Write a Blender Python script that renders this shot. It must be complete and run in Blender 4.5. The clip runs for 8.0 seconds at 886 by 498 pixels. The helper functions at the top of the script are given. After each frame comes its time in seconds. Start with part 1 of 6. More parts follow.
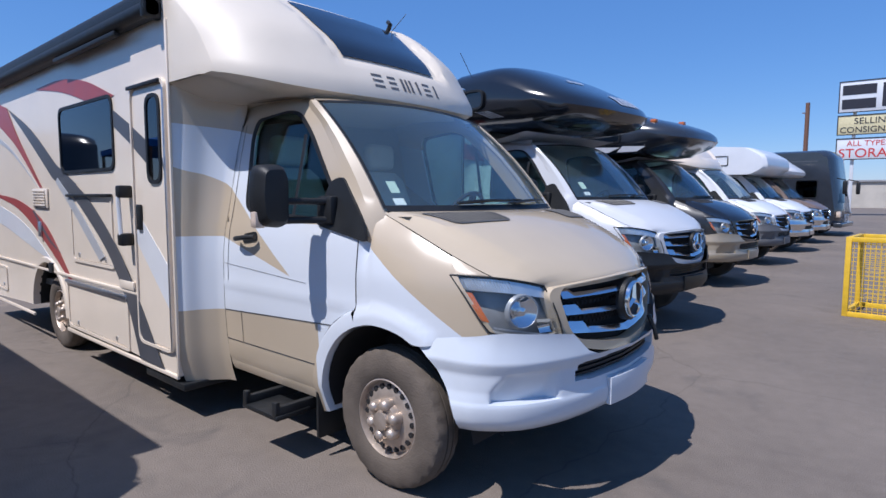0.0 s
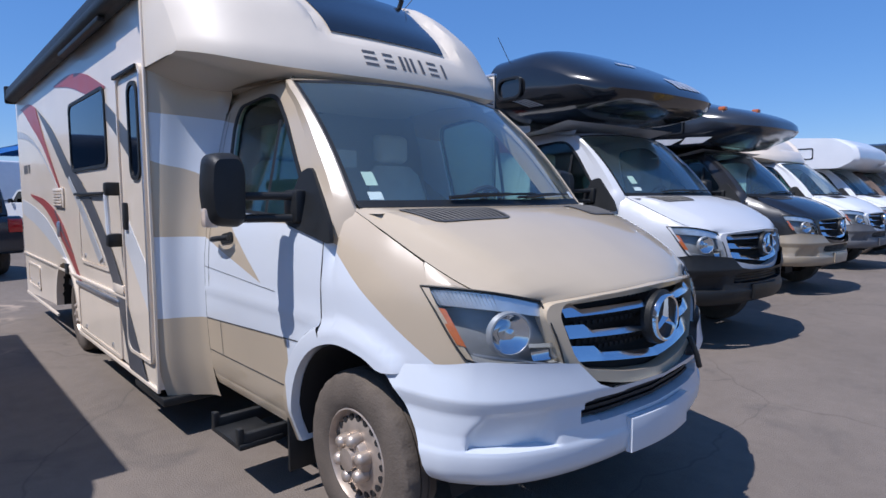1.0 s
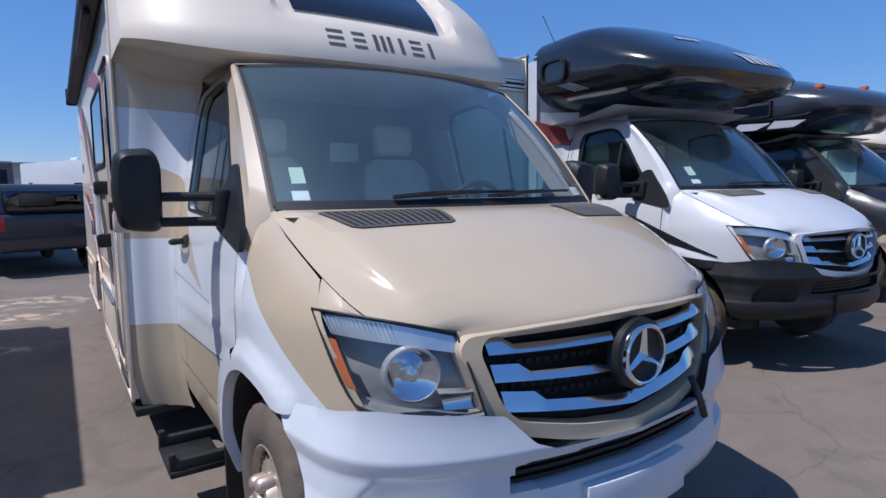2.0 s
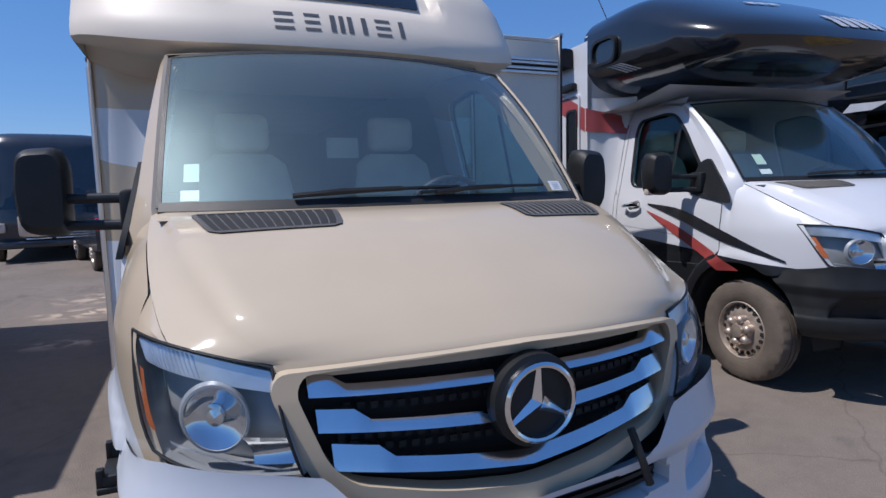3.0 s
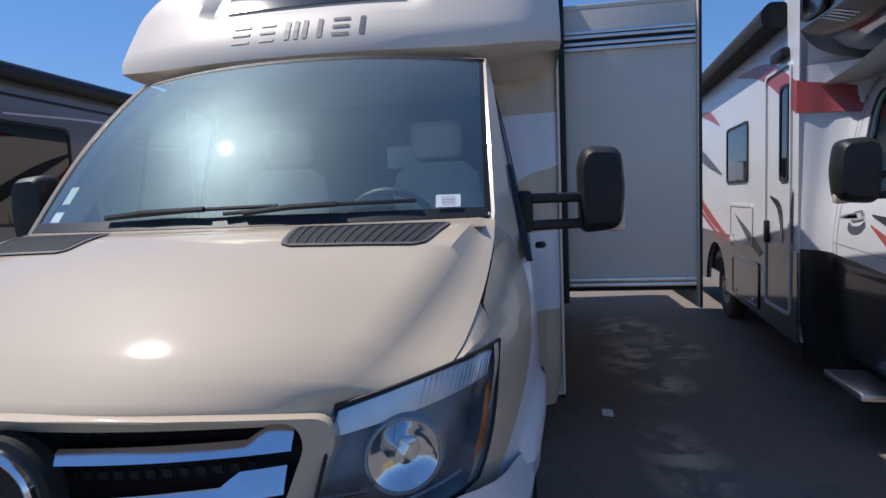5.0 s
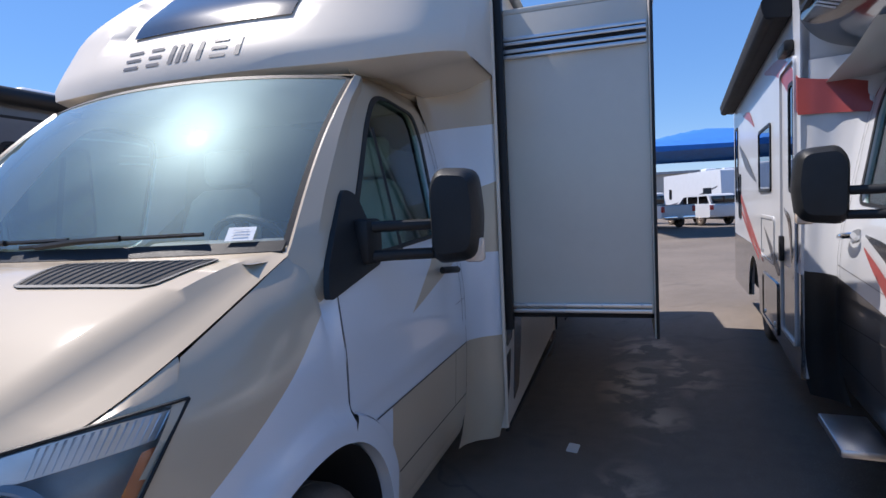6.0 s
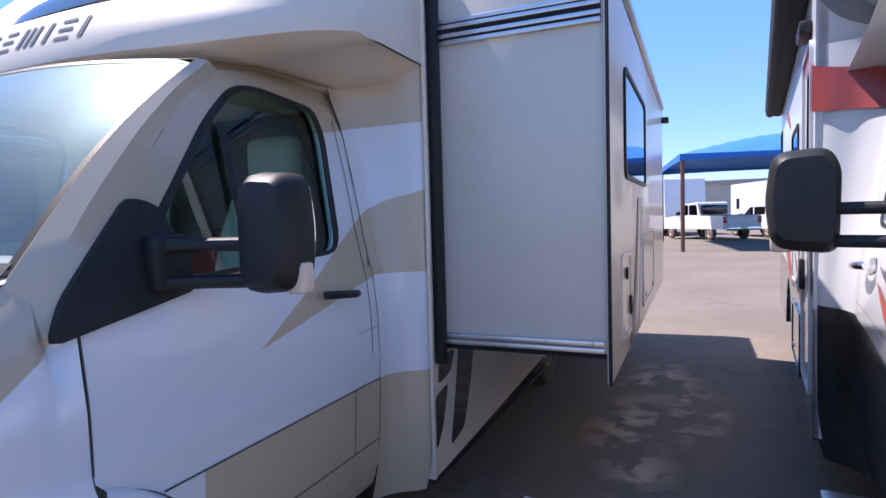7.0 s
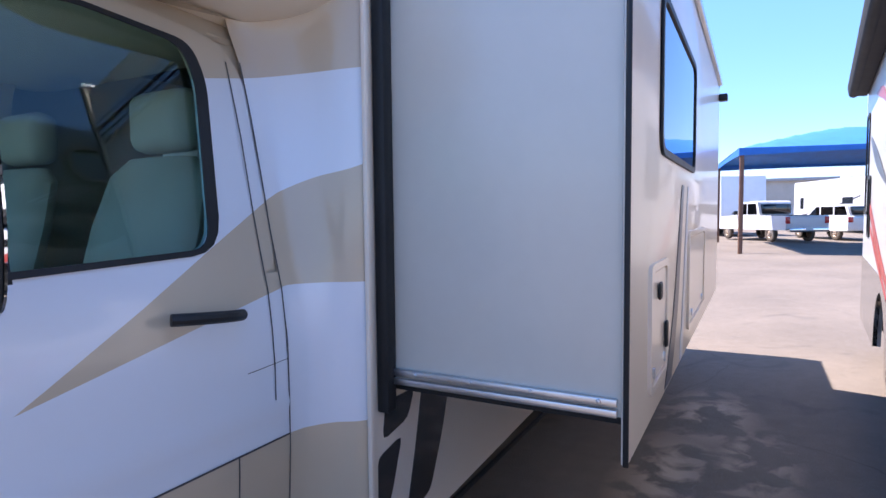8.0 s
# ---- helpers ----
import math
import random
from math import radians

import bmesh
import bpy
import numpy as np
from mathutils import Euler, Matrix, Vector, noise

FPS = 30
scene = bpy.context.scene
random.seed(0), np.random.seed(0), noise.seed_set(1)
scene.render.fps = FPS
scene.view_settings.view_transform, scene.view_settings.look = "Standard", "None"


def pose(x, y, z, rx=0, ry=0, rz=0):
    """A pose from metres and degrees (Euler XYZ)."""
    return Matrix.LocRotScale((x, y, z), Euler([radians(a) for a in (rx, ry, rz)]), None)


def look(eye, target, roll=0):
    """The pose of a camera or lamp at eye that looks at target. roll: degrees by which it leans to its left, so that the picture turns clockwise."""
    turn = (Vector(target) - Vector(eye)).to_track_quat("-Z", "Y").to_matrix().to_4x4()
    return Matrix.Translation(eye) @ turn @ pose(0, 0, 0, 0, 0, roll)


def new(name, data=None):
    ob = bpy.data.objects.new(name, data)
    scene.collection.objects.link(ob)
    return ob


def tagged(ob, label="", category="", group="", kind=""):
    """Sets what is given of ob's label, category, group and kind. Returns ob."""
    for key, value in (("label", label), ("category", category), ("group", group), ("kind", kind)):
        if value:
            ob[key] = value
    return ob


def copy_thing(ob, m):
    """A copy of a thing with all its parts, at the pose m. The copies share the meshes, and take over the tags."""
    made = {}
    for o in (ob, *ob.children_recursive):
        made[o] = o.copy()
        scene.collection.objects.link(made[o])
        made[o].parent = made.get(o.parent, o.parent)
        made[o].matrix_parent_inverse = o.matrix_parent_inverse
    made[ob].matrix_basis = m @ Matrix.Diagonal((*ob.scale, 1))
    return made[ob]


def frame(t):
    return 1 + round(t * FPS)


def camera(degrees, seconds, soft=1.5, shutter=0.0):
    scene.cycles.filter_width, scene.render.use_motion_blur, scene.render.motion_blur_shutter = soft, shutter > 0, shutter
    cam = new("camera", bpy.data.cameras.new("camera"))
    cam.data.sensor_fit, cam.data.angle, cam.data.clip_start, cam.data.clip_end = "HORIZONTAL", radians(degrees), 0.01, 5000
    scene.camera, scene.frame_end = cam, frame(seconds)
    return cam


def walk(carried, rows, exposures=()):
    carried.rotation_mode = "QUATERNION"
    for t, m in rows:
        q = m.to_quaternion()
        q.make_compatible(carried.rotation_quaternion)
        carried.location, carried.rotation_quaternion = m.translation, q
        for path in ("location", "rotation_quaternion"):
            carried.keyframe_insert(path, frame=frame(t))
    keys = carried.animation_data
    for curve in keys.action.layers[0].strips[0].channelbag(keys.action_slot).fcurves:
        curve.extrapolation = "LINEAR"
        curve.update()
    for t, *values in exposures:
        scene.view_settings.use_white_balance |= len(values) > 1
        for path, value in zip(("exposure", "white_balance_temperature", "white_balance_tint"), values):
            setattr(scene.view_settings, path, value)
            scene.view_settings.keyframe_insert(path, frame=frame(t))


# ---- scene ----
cam = camera(75.0, 8.0)
PATH = [
    (0, (2.087, -2.909, 1.501), (0.79, -1.398, 1.321), 0.2),
    (0.5, (2.03, -2.605, 1.47), (0.683, -1.137, 1.294), 0.1),
    (1, (1.999, -2.251, 1.468), (0.536, -0.9, 1.289), -0.2),
    (2.5, (2.027, -1.104, 1.495), (0.286, -0.141, 1.287), -1.0),
    (3, (2.021, -0.709, 1.474), (0.189, 0.069, 1.269), -1.5),
    (3.5, (2.005, -0.281, 1.478), (0.081, 0.228, 1.277), -1.7),
    (4, (1.945, 0.136, 1.462), (-0.036, 0.333, 1.263), -1.8),
    (5.5, (1.597, 1.381, 1.493), (-0.339, 0.899, 1.353), -2.6),
    (6, (1.378, 1.786, 1.519), (-0.522, 1.176, 1.387), -2.7),
    (6.5, (1.063, 2.095, 1.523), (-0.798, 1.371, 1.404), -2.0),
    (7, (0.701, 2.258, 1.531), (-1.127, 1.454, 1.422), -1.6),
    (7.5, (0.296, 2.288, 1.521), (-1.493, 1.401, 1.41), -1.2),
    (8, (-0.185, 2.224, 1.503), (-1.942, 1.275, 1.38), -0.6),
]
walk(cam, [(t, look(eye, target, roll)) for t, eye, target, roll in PATH], [(0, 0.25, 5800, 14), (2.5, 0.13, 5900, 14), (4, 0.10, 6150, 14), (5.5, 0.36, 6250, 14), (6.5, 0.84, 6250, 17), (7, 1.22, 6350, 21), (8, 1.70, 6400, 20)])

# ---- world, sun ----
SUN_AZ, SUN_EL = radians(-100), radians(59)
SUN_DIR = Vector((math.cos(SUN_EL) * math.cos(SUN_AZ), math.cos(SUN_EL) * math.sin(SUN_AZ), math.sin(SUN_EL)))
world = bpy.data.worlds.new("sky")
scene.world = world
world.use_nodes = True
wn = world.node_tree.nodes
sky = wn.new("ShaderNodeTexSky")
sky.sky_type, sky.sun_disc = "NISHITA", False
sky.sun_elevation, sky.sun_rotation = SUN_EL, radians(190)
sky.air_density, sky.dust_density, sky.ozone_density = 1.0, 0.1, 4.0
hue = wn.new("ShaderNodeHueSaturation")
hue.inputs["Saturation"].default_value = 1.17
world.node_tree.links.new(sky.outputs[0], hue.inputs["Color"])
even = wn.new("ShaderNodeMix")
even.data_type = "RGBA"
even.inputs[0].default_value = 0.4
even.inputs[7].default_value = (1.30, 3.05, 7.2, 1)
world.node_tree.links.new(hue.outputs[0], even.inputs[6])
world.node_tree.links.new(even.outputs[2], wn["Background"].inputs[0])
wn["Background"].inputs[1].default_value = 0.092
lamp = bpy.data.lights.new("sun", "SUN")
lamp.energy, lamp.angle, lamp.color = 4.3, radians(0.5), (1.0, 0.93, 0.84)
sun = new("sun", lamp)
sun.matrix_world = look(SUN_DIR * 50, (0, 0, 0))


# ---- materials ----
def material(name, color, rough=0.5, metal=0.0, vary=0.12, scale=6.0, bump=0.0, bump_scale=60.0, coat=0.0, grain=0.06, spec=0.5):
    """A surface with broad and fine variation of its colour, and a fine relief."""
    m = bpy.data.materials.new(name)
    m.use_nodes = True
    nt = m.node_tree
    bsdf = nt.nodes["Principled BSDF"]
    co = nt.nodes.new("ShaderNodeTexCoord")
    big, small = nt.nodes.new("ShaderNodeTexNoise"), nt.nodes.new("ShaderNodeTexNoise")
    big.inputs["Scale"].default_value, big.inputs["Detail"].default_value = scale, 5
    small.inputs["Scale"].default_value, small.inputs["Detail"].default_value = scale * 17, 3
    for n in (big, small):
        nt.links.new(co.outputs["Object"], n.inputs["Vector"])
    mix = nt.nodes.new("ShaderNodeMix")
    mix.data_type = "RGBA"
    mix.inputs[6].default_value = (*[c * (1 - vary) for c in color], 1)
    mix.inputs[7].default_value = (*[min(1, c * (1 + vary)) for c in color], 1)
    add = nt.nodes.new("ShaderNodeMath")
    add.operation = "MULTIPLY_ADD"
    nt.links.new(small.outputs[0], add.inputs[0])
    add.inputs[1].default_value = grain * 4
    nt.links.new(big.outputs[0], add.inputs[2])
    ramp = nt.nodes.new("ShaderNodeMapRange")
    ramp.inputs[1].default_value, ramp.inputs[2].default_value = 0.3 + grain * 2, 0.7 + grain * 2
    nt.links.new(add.outputs[0], ramp.inputs[0])
    nt.links.new(ramp.outputs[0], mix.inputs[0])
    nt.links.new(mix.outputs[2], bsdf.inputs["Base Color"])
    rr = nt.nodes.new("ShaderNodeMapRange")
    rr.inputs[3].default_value, rr.inputs[4].default_value = max(0.02, rough * 0.85), min(1, rough * 1.15)
    nt.links.new(big.outputs[0], rr.inputs[0])
    nt.links.new(rr.outputs[0], bsdf.inputs["Roughness"])
    bsdf.inputs["Metallic"].default_value = metal
    bsdf.inputs["Coat Weight"].default_value = coat
    bsdf.inputs["Coat Roughness"].default_value = 0.06
    bsdf.inputs["Specular IOR Level"].default_value = spec
    if bump:
        bn, bp = nt.nodes.new("ShaderNodeTexNoise"), nt.nodes.new("ShaderNodeBump")
        bn.inputs["Scale"].default_value, bn.inputs["Detail"].default_value = bump_scale, 4
        bp.inputs["Strength"].default_value, bp.inputs["Distance"].default_value = bump, 0.01
        nt.links.new(co.outputs["Object"], bn.inputs["Vector"])
        nt.links.new(bn.outputs[0], bp.inputs["Height"])
        nt.links.new(bp.outputs[0], bsdf.inputs["Normal"])
    return m


def two_tone(name, under, over, regions, rough=0.3, coat=0.6):
    """Paint in two colours: over lies where all lines of any region hold, a*x + b*z + c (+ e*y) > 0 in the vehicle's own metres."""
    m = material(name, under, rough, 0, 0.03, 3, coat=coat, grain=0.02)
    nt = m.node_tree
    bsdf = nt.nodes["Principled BSDF"]
    base = bsdf.inputs["Base Color"].links[0].from_socket
    co, sep = nt.nodes.new("ShaderNodeTexCoord"), nt.nodes.new("ShaderNodeSeparateXYZ")
    nt.links.new(co.outputs["Object"], sep.inputs[0])

    def op(kind, a, b):
        n = nt.nodes.new("ShaderNodeMath")
        n.operation = kind
        for i, v in enumerate((a, b)):
            if isinstance(v, (int, float)):
                n.inputs[i].default_value = v
            else:
                nt.links.new(v, n.inputs[i])
        return n.outputs[0]

    total = 0.0
    for lines in regions:
        inside = 1.0
        for a, b, c, *e in lines:
            side = op("ADD", op("ADD", op("MULTIPLY", sep.outputs[0], a), op("MULTIPLY", sep.outputs[2], b)), c)
            if e:
                side = op("ADD", side, op("MULTIPLY", sep.outputs[1], e[0]))
            inside = op("MULTIPLY", op("GREATER_THAN", side, 0.0), inside)
        total = op("MAXIMUM", inside, total)
    mix = nt.nodes.new("ShaderNodeMix")
    mix.data_type = "RGBA"
    nt.links.new(total, mix.inputs[0])
    nt.links.new(base, mix.inputs[6])
    mix.inputs[7].default_value = (*over, 1)
    nt.links.new(mix.outputs[2], bsdf.inputs["Base Color"])
    return m


def glass_material(name, tint, clear=0.6, rough=0.01, ior=1.6, haze=0.0):
    """Tinted vehicle glass: a mix of clear tinted passage and mirror-like gloss by Fresnel."""
    m = bpy.data.materials.new(name)
    m.use_nodes = True
    nt = m.node_tree
    nt.nodes.clear()
    out, gloss, clr, mix, fr = (nt.nodes.new("ShaderNode" + k) for k in ("OutputMaterial", "BsdfGlossy", "BsdfTransparent", "MixShader", "LayerWeight"))
    fr.inputs[0].default_value = 0.5
    f0 = ((ior - 1) / (ior + 1)) ** 2
    curve, share = nt.nodes.new("ShaderNodeMath"), nt.nodes.new("ShaderNodeMapRange")
    curve.operation = "POWER"
    curve.inputs[1].default_value = 5.0
    share.inputs[3].default_value, share.inputs[4].default_value = f0, 1.0
    nt.links.new(fr.outputs["Facing"], curve.inputs[0])
    nt.links.new(curve.outputs[0], share.inputs[0])
    gloss.inputs["Roughness"].default_value = rough
    gloss.inputs["Color"].default_value = (0.95, 0.97, 1, 1)
    clr.inputs[0].default_value = (*[c * clear for c in tint], 1)
    nt.links.new(share.outputs[0], mix.inputs[0])
    nt.links.new(clr.outputs[0], mix.inputs[1])
    nt.links.new(gloss.outputs[0], mix.inputs[2])
    last = mix
    # teal film puts haze from glare and sky reflection into the glass
    if haze:
        co, ns = nt.nodes.new("ShaderNodeTexCoord"), nt.nodes.new("ShaderNodeTexNoise")
        ns.inputs["Scale"].default_value, ns.inputs["Detail"].default_value = 3.0, 6
        nt.links.new(co.outputs["Object"], ns.inputs["Vector"])
        for kind, share in (("BsdfDiffuse", haze * 0.45), ("BsdfGlossy", haze * 0.85)):
            film, more, mr = (nt.nodes.new("ShaderNode" + k) for k in (kind, "MixShader", "MapRange"))
            film.inputs[0].default_value = (0.46, 0.62, 0.64, 1)
            if kind == "BsdfGlossy":
                film.inputs["Roughness"].default_value = 0.46
            mr.inputs[3].default_value, mr.inputs[4].default_value = share * 0.6, share * 1.4
            nt.links.new(ns.outputs[0], mr.inputs[0])
            nt.links.new(mr.outputs[0], more.inputs[0])
            nt.links.new(last.outputs[0], more.inputs[1])
            nt.links.new(film.outputs[0], more.inputs[2])
            last = more
    nt.links.new(last.outputs[0], out.inputs[0])
    return m


BEIGE, WHITE = (0.79, 0.685, 0.56), (0.69, 0.705, 0.73)
M = {}
M["beige"] = material("beige_gelcoat", BEIGE, 0.32, 0, 0.035, 2.5, coat=0.4, grain=0.02)
M["bonnet"] = material("tan_bonnet_paint", (0.50, 0.41, 0.292), 0.5, 0, 0.03, 3, coat=0.9, grain=0.02, spec=0.12)
M["cream_cap"] = material("cream_gelcoat", (0.69, 0.61, 0.50), 0.5, 0, 0.035, 2.5, coat=0.12, grain=0.02)
# the body's white, with the nose's weaker, bluer light put into its colour
M["bumper_white"] = material("dimmed_white_bumper_paint", (0.58, 0.615, 0.66), 0.32, 0, 0.04, 2.5, coat=0.3, grain=0.03)
M["white"] = material("white_gelcoat", WHITE, 0.3, 0, 0.03, 2.5, coat=0.4, grain=0.02)
M["slide"] = material("grey_beige_slide_panel", (0.60, 0.57, 0.495), 0.24, 0, 0.07, 1.3, grain=0.03)
M["alu"] = material("brushed_aluminium", (0.62, 0.63, 0.65), 0.35, 1, 0.08, 9)
M["chrome"] = material("chrome", (0.78, 0.79, 0.8), 0.1, 1, 0.05, 8)
M["hub"] = material("dusty_polished_steel", (0.50, 0.42, 0.35), 0.42, 0.65, 0.2, 14)
M["black"] = material("black_plastic", (0.014, 0.015, 0.016), 0.48, 0, 0.2, 8, bump=0.15, bump_scale=300, spec=0.35)
M["gloss"] = material("black_gloss_gelcoat", (0.012, 0.013, 0.016), 0.16, 0, 0.1, 3, coat=0.7)
M["dark"] = material("dark_cavity", (0.012, 0.012, 0.013), 0.8, 0, 0.2, 9)
M["rubber"] = material("dusty_tyre_rubber", (0.105, 0.084, 0.066), 0.85, 0, 0.22, 7, bump=0.3, bump_scale=90)
M["red"] = material("red_stripe_vinyl", (0.32, 0.055, 0.05), 0.35, 0, 0.08, 5)
M["char"] = material("charcoal_stripe_vinyl", (0.075, 0.078, 0.09), 0.35, 0, 0.1, 5)
M["letter"] = material("dark_grey_letter_vinyl", (0.09, 0.09, 0.095), 0.4, 0, 0.1, 5)
M["silver"] = material("silver_vinyl", (0.55, 0.56, 0.58), 0.35, 0.3, 0.08, 6)
M["amber"] = material("amber_lens", (0.50, 0.13, 0.035), 0.2, 0, 0.08, 30, coat=0.6)
M["redlens"] = material("red_lens", (0.5, 0.02, 0.02), 0.15, 0, 0.08, 30, coat=0.6)
M["paper"] = material("white_paper", (0.78, 0.79, 0.77), 0.7, 0, 0.04, 20)
M["green"] = material("pale_green_paper", (0.55, 0.66, 0.55), 0.7, 0, 0.05, 20)
M["seat"] = material("cream_vinyl_seat", (0.55, 0.50, 0.42), 0.5, 0, 0.08, 8, bump=0.1, bump_scale=120)
M["dash"] = material("grey_dashboard_plastic", (0.16, 0.16, 0.165), 0.6, 0, 0.1, 9, bump=0.2, bump_scale=250)
M["seam"] = material("grey_gap_and_crease", (0.06, 0.06, 0.062), 0.8)
M["cabin"] = material("grey_cabin_lining", (0.22, 0.22, 0.21), 0.8, 0, 0.1, 5)
M["wood"] = material("brown_cabinet_wood", (0.14, 0.08, 0.05), 0.4, 0, 0.25, 9)
M["yellow"] = material("yellow_painted_steel", (0.75, 0.47, 0.03), 0.45, 0, 0.1, 12)
M["canvas"] = material("blue_canopy_fabric", (0.02, 0.16, 0.52), 0.7, 0, 0.1, 3)
M["rust"] = material("brown_painted_post", (0.16, 0.08, 0.05), 0.7, 0, 0.2, 9)
M["brown"] = material("brown_paint", (0.16, 0.115, 0.09), 0.35, 0, 0.06, 4, coat=0.4)
M["grey"] = material("grey_gelcoat", (0.32, 0.32, 0.33), 0.4, 0, 0.08, 3, coat=0.3)
M["coach_grey"] = material("blue_grey_coach_paint", (0.13, 0.14, 0.155), 0.3, 0, 0.1, 1.2, coat=0.5)
M["navy"] = material("dark_blue_grey_coach_paint", (0.03, 0.035, 0.045), 0.22, 0, 0.1, 3, coat=0.6)
M["lens"] = glass_material("clear_lens", (0.94, 0.97, 1), 0.92, 0.02, 1.45, 0.015)
M["screen"] = glass_material("windscreen_glass", (0.80, 0.93, 0.93), 0.92, 0.025, 1.95, 0.09)
M["tint"] = glass_material("tinted_window_glass", (0.5, 0.6, 0.7), 0.12, 0.02, 1.8)
M["sideglass"] = glass_material("green_tinted_side_glass", (0.74, 0.94, 0.90), 0.80, 0.01, 1.5)
M["mirror"] = material("mirror_glass", (0.8, 0.82, 0.84), 0.03, 1, 0.01, 5)


def asphalt():
    m = material("dusty_asphalt", (0.172, 0.143, 0.119), 0.9, 0, 0.16, 0.5, bump=0.5, bump_scale=110, grain=0.1, spec=0.3)
    nt = m.node_tree
    bsdf = nt.nodes["Principled BSDF"]
    base = bsdf.inputs["Base Color"].links[0].from_socket
    co = nt.nodes.new("ShaderNodeTexCoord")
    speck, stain = nt.nodes.new("ShaderNodeTexNoise"), nt.nodes.new("ShaderNodeTexNoise")
    speck.inputs["Scale"].default_value, speck.inputs["Detail"].default_value = 190, 2
    stain.inputs["Scale"].default_value, stain.inputs["Detail"].default_value, stain.inputs["Distortion"].default_value = 1.7, 6, 1.2
    ramps = []
    for n, lo, hi in ((speck, 0.62, 0.70), (stain, 0.60, 0.74)):
        nt.links.new(co.outputs["Object"], n.inputs["Vector"])
        r = nt.nodes.new("ShaderNodeMapRange")
        r.inputs[1].default_value, r.inputs[2].default_value = lo, hi
        nt.links.new(n.outputs[0], r.inputs[0])
        ramps.append(r.outputs[0])
    a, b = nt.nodes.new("ShaderNodeMix"), nt.nodes.new("ShaderNodeMix")
    for n in (a, b):
        n.data_type = "RGBA"
    half = nt.nodes.new("ShaderNodeMath")
    half.operation = "MULTIPLY"
    half.inputs[1].default_value = 0.55
    nt.links.new(ramps[1], half.inputs[0])
    nt.links.new(half.outputs[0], a.inputs[0])
    nt.links.new(base, a.inputs[6])
    a.inputs[7].default_value = (0.095, 0.085, 0.077, 1)
    nt.links.new(ramps[0], b.inputs[0])
    nt.links.new(a.outputs[2], b.inputs[6])
    b.inputs[7].default_value = (0.26, 0.24, 0.215, 1)
    vor, warp, mul, add, lt, c = (nt.nodes.new(k) for k in ("ShaderNodeTexVoronoi", "ShaderNodeTexNoise", "ShaderNodeVectorMath", "ShaderNodeVectorMath", "ShaderNodeMapRange", "ShaderNodeMix"))
    vor.feature = "DISTANCE_TO_EDGE"
    vor.inputs["Scale"].default_value = 0.28
    warp.inputs["Scale"].default_value, warp.inputs["Detail"].default_value = 1.6, 6
    mul.operation, add.operation = "SCALE", "ADD"
    mul.inputs["Scale"].default_value = 0.45
    nt.links.new(co.outputs["Object"], warp.inputs["Vector"])
    nt.links.new(warp.outputs["Color"], mul.inputs[0])
    nt.links.new(mul.outputs[0], add.inputs[0])
    nt.links.new(co.outputs["Object"], add.inputs[1])
    nt.links.new(add.outputs[0], vor.inputs["Vector"])
    lt.inputs[1].default_value, lt.inputs[2].default_value, lt.inputs[3].default_value, lt.inputs[4].default_value = 0.0, 0.0028, 0.35, 0.0
    nt.links.new(vor.outputs["Distance"], lt.inputs[0])
    c.data_type = "RGBA"
    nt.links.new(lt.outputs[0], c.inputs[0])
    nt.links.new(b.outputs[2], c.inputs[6])
    c.inputs[7].default_value = (0.045, 0.04, 0.037, 1)
    # reflected sun patches painted into the aisle's asphalt colour, and pale streaks
    total = None
    blotch, edge = nt.nodes.new("ShaderNodeTexNoise"), nt.nodes.new("ShaderNodeMapRange")
    blotch.inputs["Scale"].default_value, blotch.inputs["Detail"].default_value, blotch.inputs["Distortion"].default_value = 4.2, 4, 0.5
    nt.links.new(co.outputs["Object"], blotch.inputs["Vector"])
    # first five are the reflected sunlight, last three the pale streaks
    for x, y, rx, ry in ((-3.55, 1.82, 0.75, 0.26), (-3.9, 2.25, 0.60, 0.22), (-4.7, 1.95, 0.6, 0.3), (-2.75, 1.95, 0.38, 0.2), (-1.5, 1.75, 0.5, 0.2), (-7.79, -1.81, 0.5, 0.9), (-4.85, -2.0, 0.2, 0.45), (-6.63, -2.07, 0.35, 0.7)):
        near, size, dist = (nt.nodes.new("ShaderNodeVectorMath") for _ in range(3))
        near.operation, size.operation, dist.operation = "SUBTRACT", "DIVIDE", "LENGTH"
        near.inputs[1].default_value, size.inputs[1].default_value = (x, y, 0), (rx, ry, 1)
        nt.links.new(co.outputs["Object"], near.inputs[0])
        nt.links.new(near.outputs[0], size.inputs[0])
        nt.links.new(size.outputs[0], dist.inputs[0])
        fall = nt.nodes.new("ShaderNodeMapRange")
        fall.inputs[1].default_value, fall.inputs[2].default_value, fall.inputs[3].default_value, fall.inputs[4].default_value = 0.2, 1.3, 1.0, 0.0
        nt.links.new(dist.outputs["Value"], fall.inputs[0])
        if total is None:
            total = fall.outputs[0]
        else:
            most = nt.nodes.new("ShaderNodeMath")
            most.operation = "MAXIMUM"
            nt.links.new(total, most.inputs[0])
            nt.links.new(fall.outputs[0], most.inputs[1])
            total = most.outputs[0]
    both, sun_and_streaks = nt.nodes.new("ShaderNodeMath"), nt.nodes.new("ShaderNodeMix")
    both.operation = "MULTIPLY"
    edge.inputs[1].default_value, edge.inputs[2].default_value = 0.46, 0.58
    nt.links.new(blotch.outputs[0], edge.inputs[0])
    nt.links.new(edge.outputs[0], both.inputs[0])
    nt.links.new(total, both.inputs[1])
    sun_and_streaks.data_type = "RGBA"
    nt.links.new(both.outputs[0], sun_and_streaks.inputs[0])
